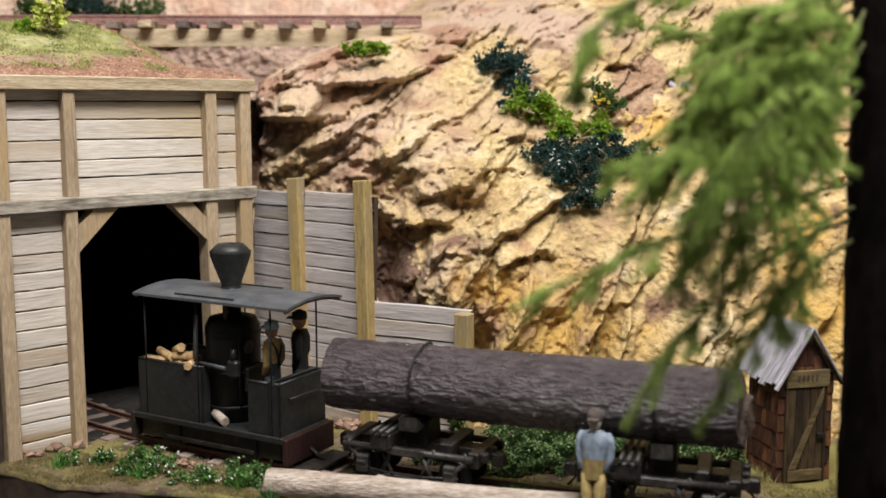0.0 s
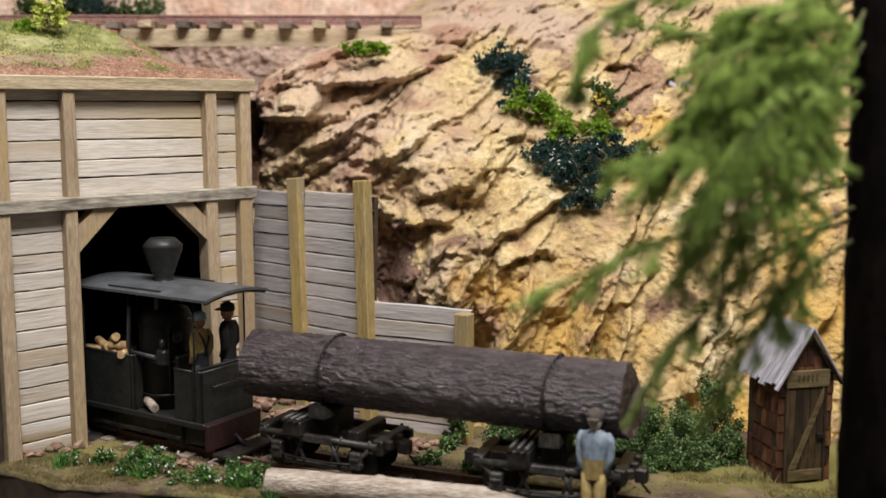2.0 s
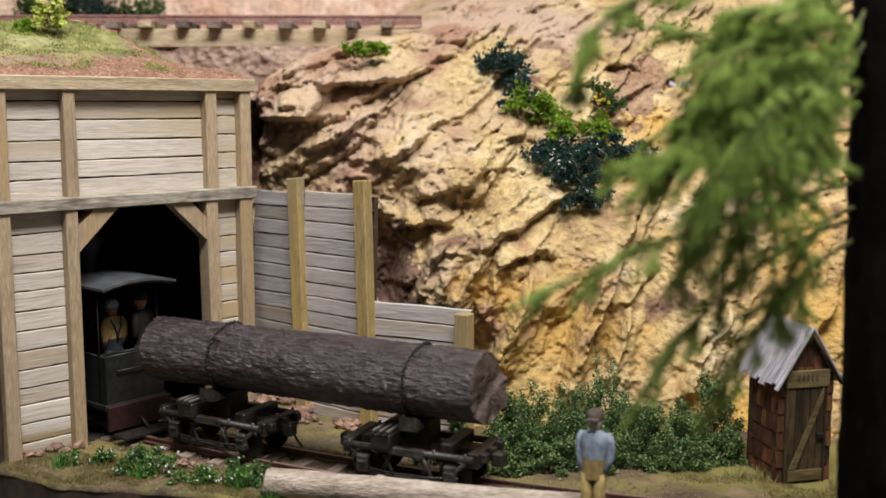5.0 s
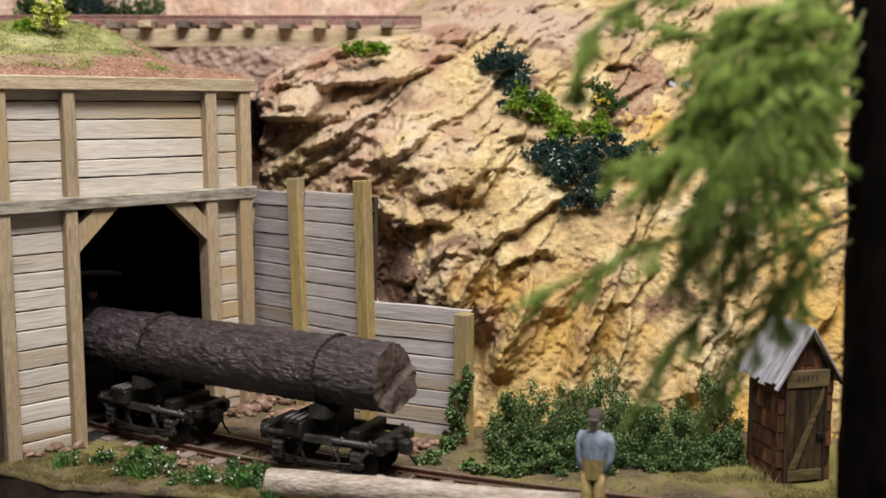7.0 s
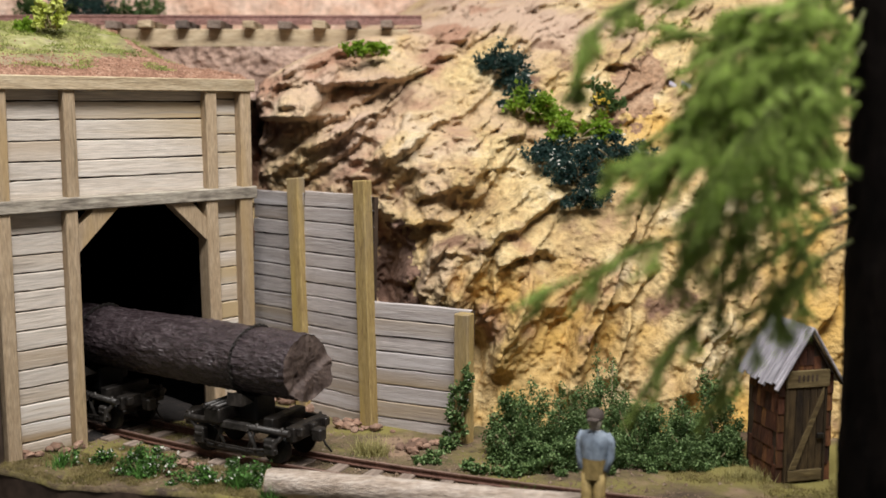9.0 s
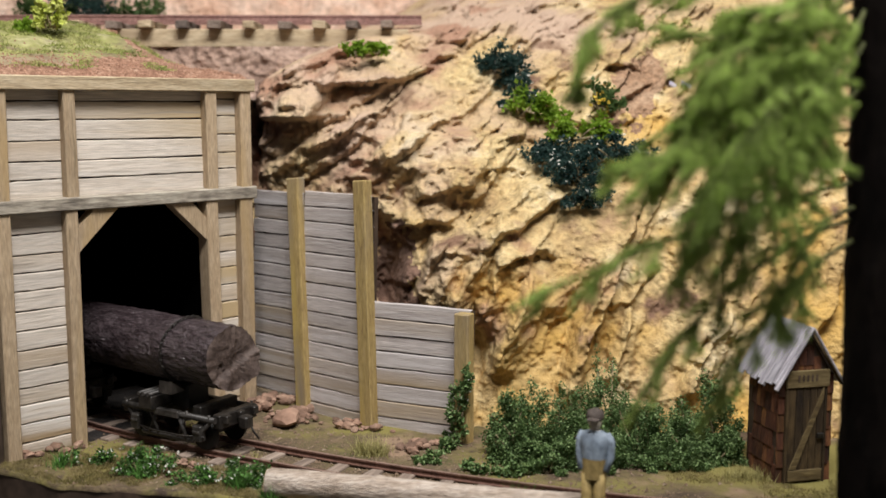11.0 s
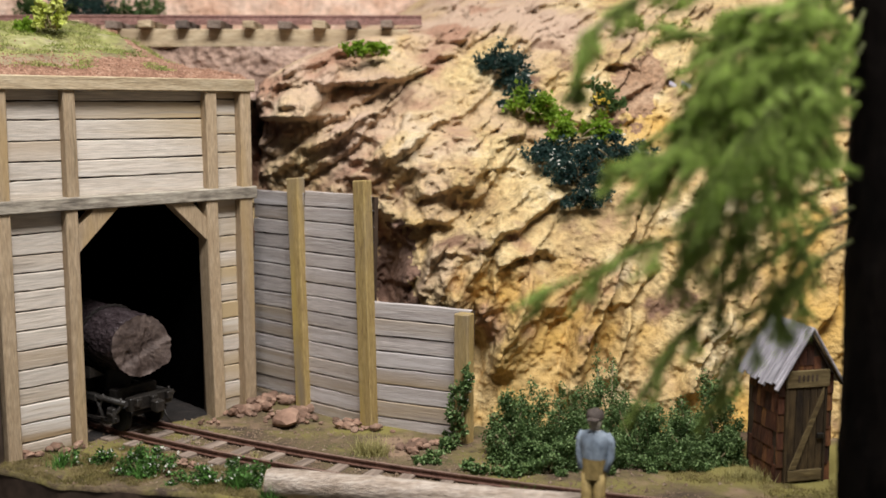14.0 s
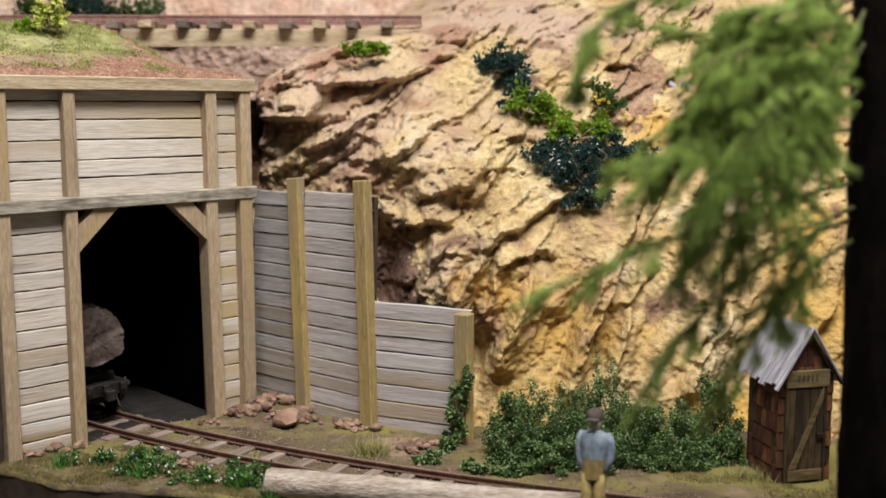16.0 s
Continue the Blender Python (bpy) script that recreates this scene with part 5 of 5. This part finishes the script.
# ---- the shingled shed ----
def build_shed():
    sh = thing("shed", "small brown shingled wooden shed with a grey board roof", "shed", at(108.0, 336.0, -0.4, 0, 0, 14))
    W, D, Hh, R = 20.5, 20.0, 35.5, 51.5
    # walls of boards behind the shingles, the front with its gable
    box_part("wall", (0.6, 0.6, 0), (1.4, D - 0.6, Hh), M_FASCIA, sh, 0)
    box_part("wall", (W - 1.4, 0.6, 0), (W - 0.6, D - 0.6, Hh), M_FASCIA, sh, 0)
    for y in (0.6, D - 1.4):
        bm = bmesh.new()
        pts = [(0.6, 0), (W - 0.6, 0), (W - 0.6, Hh), (W / 2, R - 0.8), (0.6, Hh)]
        a = [bm.verts.new((x, y, z)) for x, z in pts]
        b = [bm.verts.new((x, y + 0.8, z)) for x, z in pts]
        bm.faces.new(a), bm.faces.new(b[::-1])
        for i in range(5):
            bm.faces.new((a[i], a[(i + 1) % 5], b[(i + 1) % 5], b[i]))
        part("wall", bm, M_FASCIA, sh)

    def shingle_me(w, h):
        bm = bmesh.new()
        add_box(bm, (0, -0.55, 0), (w, 0, h), 0.12, rough=0.12)
        bmesh.ops.scale(bm, vec=(MM, MM, MM), verts=bm.verts)
        me = bpy.data.meshes.new("shingle")
        bm.to_mesh(me)
        bm.free()
        me.materials.append(M_SHINGLE)
        return me

    kinds = [shingle_me(w, 6.6) for w in (2.6, 3.6, 4.6, 6.0)]
    widths = (2.6, 3.6, 4.6, 6.0)
    for row in range(6):
        z = row * 5.95
        # left wall
        u = random.uniform(-1.5, 0)
        while u < D:
            k = random.randrange(4)
            if u > -0.2 and u + widths[k] < D + 0.6:
                put("shingle", kinds[k], sh, at(0.55, D - u, z, random.uniform(-2, 2) - 3, 0, -90))
            u += widths[k] + 0.12
        # front, either side of the door
        for x0, x1 in ((0.0, 3.2), (16.4, W)):
            u = x0
            while u < x1 - 0.8:
                k = random.randrange(0, 2)
                if u + widths[k] < x1 + 0.9:
                    put("shingle", kinds[k], sh, at(u, 0.55, z, -3, 0, random.uniform(-2, 2)))
                u += widths[k] + 0.1
    for row in range(2):
        z = 35.6 + row * 4.0
        half = (R - z - 6.2) / (R - Hh) * W / 2 - 0.4
        u = W / 2 - half
        while u < W / 2 + half - 1.8:
            k = 0
            put("shingle", kinds[k], sh, at(u, 0.5, z, -3, 0, random.uniform(-2, 2)))
            u += widths[k] + 0.1
    # roof: boards on both slopes
    ang = math.degrees(math.atan2(R - Hh, W / 2))
    slope = math.hypot(W / 2, R - Hh) + 3.6
    for sg in (-1, 1):
        roof = new("roof")
        roof.parent = sh
        roof.matrix_basis = at(W / 2, -2.6, R + 0.5, 0, 0, 0) @ pose(0, 0, 0, 0, 90 + (90 - ang) if sg < 0 else ang, 0)
        if sg < 0:
            roof.matrix_basis = at(W / 2, -2.6, R + 0.5) @ pose(0, 0, 0, 0, 180 - ang, 0)
        y = 0.0
        while y < D + 4.6:
            w = random.uniform(1.7, 3.8)
            box_part("roof_board", (-0.3, y, -0.45 + random.uniform(-0.15, 0.15)), (slope + random.uniform(-1.3, 0.7), y + w, 0.45), M_SHEDROOF, roof, 0.15, rough=0.2)
            y += w + 0.12
    for y in (0.2, D - 0.8):
        for sg in (-1, 1):
            bm = bmesh.new()
            add_tube(bm, [(W / 2, y - 1.6, R - 0.4), (W / 2 + sg * (W / 2 + 1.4), y - 1.6, Hh - 2.2)], 0.7, 4)
            part("barge_board", bm, M_SHEDWOOD, sh)
    # door with ledges and a brace, header with bars of faded writing
    door = new("door")
    door.parent = sh
    door.matrix_basis = at(3.4, -0.3, 1.0)
    for i in range(5):
        box_part("board", (i * 2.55, -0.5, 0), (i * 2.55 + 2.42, 0.3, 31.5), M_SHEDWOOD, door, 0.15, rough=0.08)
    for z in (0.6,):
        box_part("ledge", (0.2, -1.2, z), (12.4, -0.5, z + 3.6), M_SHEDPALE, door, 0.15, rough=0.1)
    bm = bmesh.new()
    v = [bm.verts.new(p) for p in ((0.6, -1.15, 4.5), (2.8, -1.15, 4.5), (12.2, -1.15, 28.0), (12.2, -1.15, 31.4), (0.6, -0.5, 4.5), (2.8, -0.5, 4.5), (12.2, -0.5, 28.0), (12.2, -0.5, 31.4))]
    for q in ((0, 1, 2, 3), (7, 6, 5, 4), (0, 4, 5, 1), (1, 5, 6, 2), (2, 6, 7, 3), (3, 7, 4, 0)):
        bm.faces.new([v[k] for k in q])
    part("brace", bm, M_SHEDPALE, door)
    box_part("latch", (10.2, -1.5, 14.5), (12.6, -0.6, 16.2), M_IRON, door, 0.2, "dark iron latch")
    lintel = box_part("lintel", (2.2, -1.3, 32.6), (17.6, -0.2, 38.2), M_SHEDPALE, sh, 0.2, "pale board over the door", rough=0.1)
    for i in range(5):
        box_part("mark", (6.0 + i * 1.6, -1.38, 34.6), (6.7 + i * 1.6, -1.25, 36.8), M_FASCIA, lintel, 0)
    box_part("door_post", (2.4, -0.9, 0), (3.3, 0.5, 32.5), M_SHEDWOOD, sh, 0.1)
    box_part("door_post", (16.3, -0.9, 0), (17.2, 0.5, 32.5), M_SHEDWOOD, sh, 0.1)


build_shed()


# ---- the near fir: trunk and drooping boughs ----
def build_fir():
    fir = thing("fir_tree", "dark trunk of a fir tree with drooping green boughs", "tree", at(0, 0, 0))
    v, f = [], []
    n, sides = 80, 40
    for i in range(n + 1):
        z = -2 + 232 * i / n
        r0 = 13.2 - 0.018 * z + 3.0 * math.exp(-max(z, 0) / 9)
        for k in range(sides):
            a = 2 * math.pi * k / sides
            r = r0 + 0.9 * noise.noise((math.cos(a) * 3, math.sin(a) * 3, z / 14)) + 0.6 * noise.noise((math.cos(a) * 8, math.sin(a) * 8, z / 5))
            v.append((111.6 - 0.036 * z + r * math.cos(a), 254 + r * math.sin(a), z))
    for i in range(n):
        for k in range(sides):
            a, b = i * sides + k, i * sides + (k + 1) % sides
            f.append((a, b, b + sides, a + sides))
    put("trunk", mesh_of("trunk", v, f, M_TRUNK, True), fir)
    rng = np.random.default_rng(42)

    def curve(pts, m):
        p0, p1, p2 = (np.array(p, float) for p in pts)
        ctrl = 2 * p1 - 0.5 * (p0 + p2)
        return [(1 - t) ** 2 * p0 + 2 * t * (1 - t) * ctrl + t * t * p2 for t in np.linspace(0, 1, m)]

    def needles(path, vv, ff, per_mm, length):
        for a, b in zip(path, path[1:]):
            d = b - a
            ln = np.linalg.norm(d)
            d = d / max(ln, 1e-6)
            for _ in range(max(1, int(ln * per_mm))):
                p = a + d * ln * rng.random()
                q = rng.normal(0, 1, 3)
                q -= d * (q @ d)
                q /= np.linalg.norm(q)
                w = np.cross(q, d) * 0.22
                e = p + (q * 0.75 + d * 0.8) * length * rng.uniform(0.6, 1.15)
                k = len(vv)
                vv += [p - w, p + w, e]
                ff.append((k, k + 1, k + 2))

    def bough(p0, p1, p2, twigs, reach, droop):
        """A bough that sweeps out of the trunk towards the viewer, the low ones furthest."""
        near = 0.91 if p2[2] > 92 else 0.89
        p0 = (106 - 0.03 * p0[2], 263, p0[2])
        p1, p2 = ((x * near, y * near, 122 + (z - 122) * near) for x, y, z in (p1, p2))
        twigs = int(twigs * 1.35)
        path = curve((p0, p1, p2), 22)
        bm = bmesh.new()
        add_tube(bm, path, [0.5 * (1 - i / 24) + 0.12 for i in range(22)], 6)
        vv, ff = [], []
        needles(path[6:], vv, ff, 14, 1.7)
        for i in range(twigs):
            t = 0.16 + 0.82 * (i + rng.uniform(0, 0.6)) / twigs
            k = min(20, int(t * 21))
            a = path[k]
            d = path[k + 1] - path[k]
            d /= np.linalg.norm(d)
            side = np.cross(d, (0, 0, 1.0))
            side /= np.linalg.norm(side)
            s = 1 if i % 2 else -1
            ln = 1.3 * reach * (1.05 - 0.6 * t) * rng.uniform(0.7, 1.2)
            way = d * 0.85 + side * s * 0.6 + np.array([0, 0, rng.uniform(-0.55, 0.3) - droop])
            way /= np.linalg.norm(way)
            mid = a + way * ln * 0.5
            tip = a + way * ln + np.array([0, 0, -droop * ln * 0.2])
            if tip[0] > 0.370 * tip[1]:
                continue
            tw = curve((a, mid, tip), 7)
            add_tube(bm, tw, [0.34, 0.32, 0.3, 0.26, 0.22, 0.18, 0.1], 4)
            needles(tw, vv, ff, 11, 1.55)
            for j in (2, 3, 4):
                s2 = 1 if j % 2 else -1
                w2 = way + side * s2 * s * 0.55 + np.array([0, 0, rng.uniform(-0.45, 0.15)])
                w2 /= np.linalg.norm(w2)
                l2 = ln * rng.uniform(0.35, 0.6)
                tw2 = [tw[j] + w2 * l2 * q / 4 for q in range(5)]
                add_tube(bm, tw2, [0.2, 0.18, 0.16, 0.13, 0.08], 4)
                needles(tw2, vv, ff, 11, 1.45)
        wood = part("bough", bm, M_TWIGGREEN, fir)
        put("needles", mesh_of("needles", vv, ff, M_NEEDLE), wood)

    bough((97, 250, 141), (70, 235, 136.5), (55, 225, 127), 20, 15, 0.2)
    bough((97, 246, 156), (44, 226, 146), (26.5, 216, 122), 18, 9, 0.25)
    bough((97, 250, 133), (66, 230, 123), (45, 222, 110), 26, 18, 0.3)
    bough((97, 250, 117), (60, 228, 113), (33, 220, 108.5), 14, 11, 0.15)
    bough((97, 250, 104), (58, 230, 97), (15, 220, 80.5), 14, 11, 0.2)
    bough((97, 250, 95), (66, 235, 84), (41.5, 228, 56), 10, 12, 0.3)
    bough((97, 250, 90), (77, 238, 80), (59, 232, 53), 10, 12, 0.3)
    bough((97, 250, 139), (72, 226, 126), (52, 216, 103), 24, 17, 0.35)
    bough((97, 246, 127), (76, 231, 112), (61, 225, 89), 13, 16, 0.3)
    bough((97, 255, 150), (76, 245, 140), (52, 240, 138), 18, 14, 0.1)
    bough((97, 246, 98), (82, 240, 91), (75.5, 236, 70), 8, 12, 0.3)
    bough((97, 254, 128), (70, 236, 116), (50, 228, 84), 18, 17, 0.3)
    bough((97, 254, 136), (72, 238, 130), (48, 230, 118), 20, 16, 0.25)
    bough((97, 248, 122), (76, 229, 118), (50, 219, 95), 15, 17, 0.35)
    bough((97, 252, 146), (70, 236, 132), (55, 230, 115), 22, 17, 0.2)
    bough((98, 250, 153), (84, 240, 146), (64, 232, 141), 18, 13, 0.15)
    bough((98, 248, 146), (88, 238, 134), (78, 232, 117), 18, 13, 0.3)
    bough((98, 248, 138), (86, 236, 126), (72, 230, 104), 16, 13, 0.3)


M_TWIGGREEN = mat("green_brown_twig", [(0.045, 0.048, 0.016), (0.085, 0.095, 0.028)], 200, rough=0.8, bump=0.1)
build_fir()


def build_litter():
    """Two pale chips on the slope above the rock."""
    for x, z in ((100.5, 131), (105, 131.5)):
        bm = bmesh.new()
        add_box(bm, (-2.2, -1, -0.8), (2.2, 1, 0.9), 0.3, rough=0.5)
        ob = part("rock_chip", bm, M_PALECHIP)
        ob.matrix_basis = at(x, rock_depth(x, z) - 0.6, z, 20, 25, 10)
        tagged(ob, "small pale bluish chip lying on the slope", "stone chip", "pale chips")


def build_cone():
    """A small white tapered figure on the far ledge."""
    bm = bmesh.new()
    add_tube(bm, [(0, 0, z) for z in (-2, 0, 2.5, 5, 6.4, 7.4, 8.6, 9.2)], [2.1, 2.0, 1.5, 1.0, 0.8, 0.95, 0.8, 0.2], 14)
    ob = part("statuette", bm, M_BLOSSOM)
    ob.matrix_basis = at(134, rock_depth(134, 101) - 0.5, 102.5)
    tagged(ob, "tiny white tapered statuette on the rock ledge", "statuette")


build_cone()
M_PALECHIP = mat("pale_bluish_stone", [(0.42, 0.40, 0.55), (0.66, 0.64, 0.74)], 200, rough=0.8, bump=0.3)
build_litter()


# ---- the train's run: place of the rear truck along the line, second by second ----
RUN = ((0.0, -204.0), (0.5, -196.4), (1.0, -188.0), (1.5, -180.0), (2.0, -171.9), (2.5, -164.3), (3.0, -156.8), (3.5, -149.9), (4.0, -142.8), (4.5, -135.2),
       (5.0, -127.5), (5.5, -119.8), (6.0, -111.8), (6.5, -103.8), (7.0, -95.5), (7.5, -87.2), (8.0, -79.0), (8.5, -71.2), (9.0, -62.8), (9.5, -55.0),
       (10.0, -47.3), (10.5, -39.7), (11.0, -32.2), (11.5, -24.8), (12.0, -17.4), (12.5, -10.5), (13.0, -3.6), (13.5, 2.8), (14.0, 9.4), (14.5, 15.7),
       (15.0, 22.2), (15.5, 28.8), (16.0, 35.6))
RAIL_HEAD, BOLSTERS, ENGINE = 3.1, 75.2, 153.3


def on_track(s, z=RAIL_HEAD, dx=0.0, dy=0.0, turn=0.0):
    x, y, h = track(s)
    return at(x, y, z, 0, 0, h) @ at(dx, dy, 0, 0, 0, turn)


def log_pose(s):
    bx, by, _ = track(s)
    ax, ay, _ = track(s + BOLSTERS)
    return at(bx, by, 35.4, 0, 0, math.degrees(math.atan2(ay - by, ax - bx)))


def motions():
    walk(TRUCK_B, [(t, on_track(s + 1.2)) for t, s in RUN])
    walk(TRUCK_A, [(t, on_track(s + BOLSTERS + 2.6)) for t, s in RUN])
    walk(LOG, [(t, log_pose(s)) for t, s in RUN])
    walk(LOCO, [(t, on_track(s + ENGINE)) for t, s in RUN])
    walk(DRIVER, [(t, on_track(s + ENGINE, RAIL_HEAD + 11.2, -19.6, 0.7, 5)) for t, s in RUN])
    walk(FIREMAN, [(t, on_track(s + ENGINE, RAIL_HEAD + 11.2, -24.6, -8.4, 20)) for t, s in RUN])


motions()
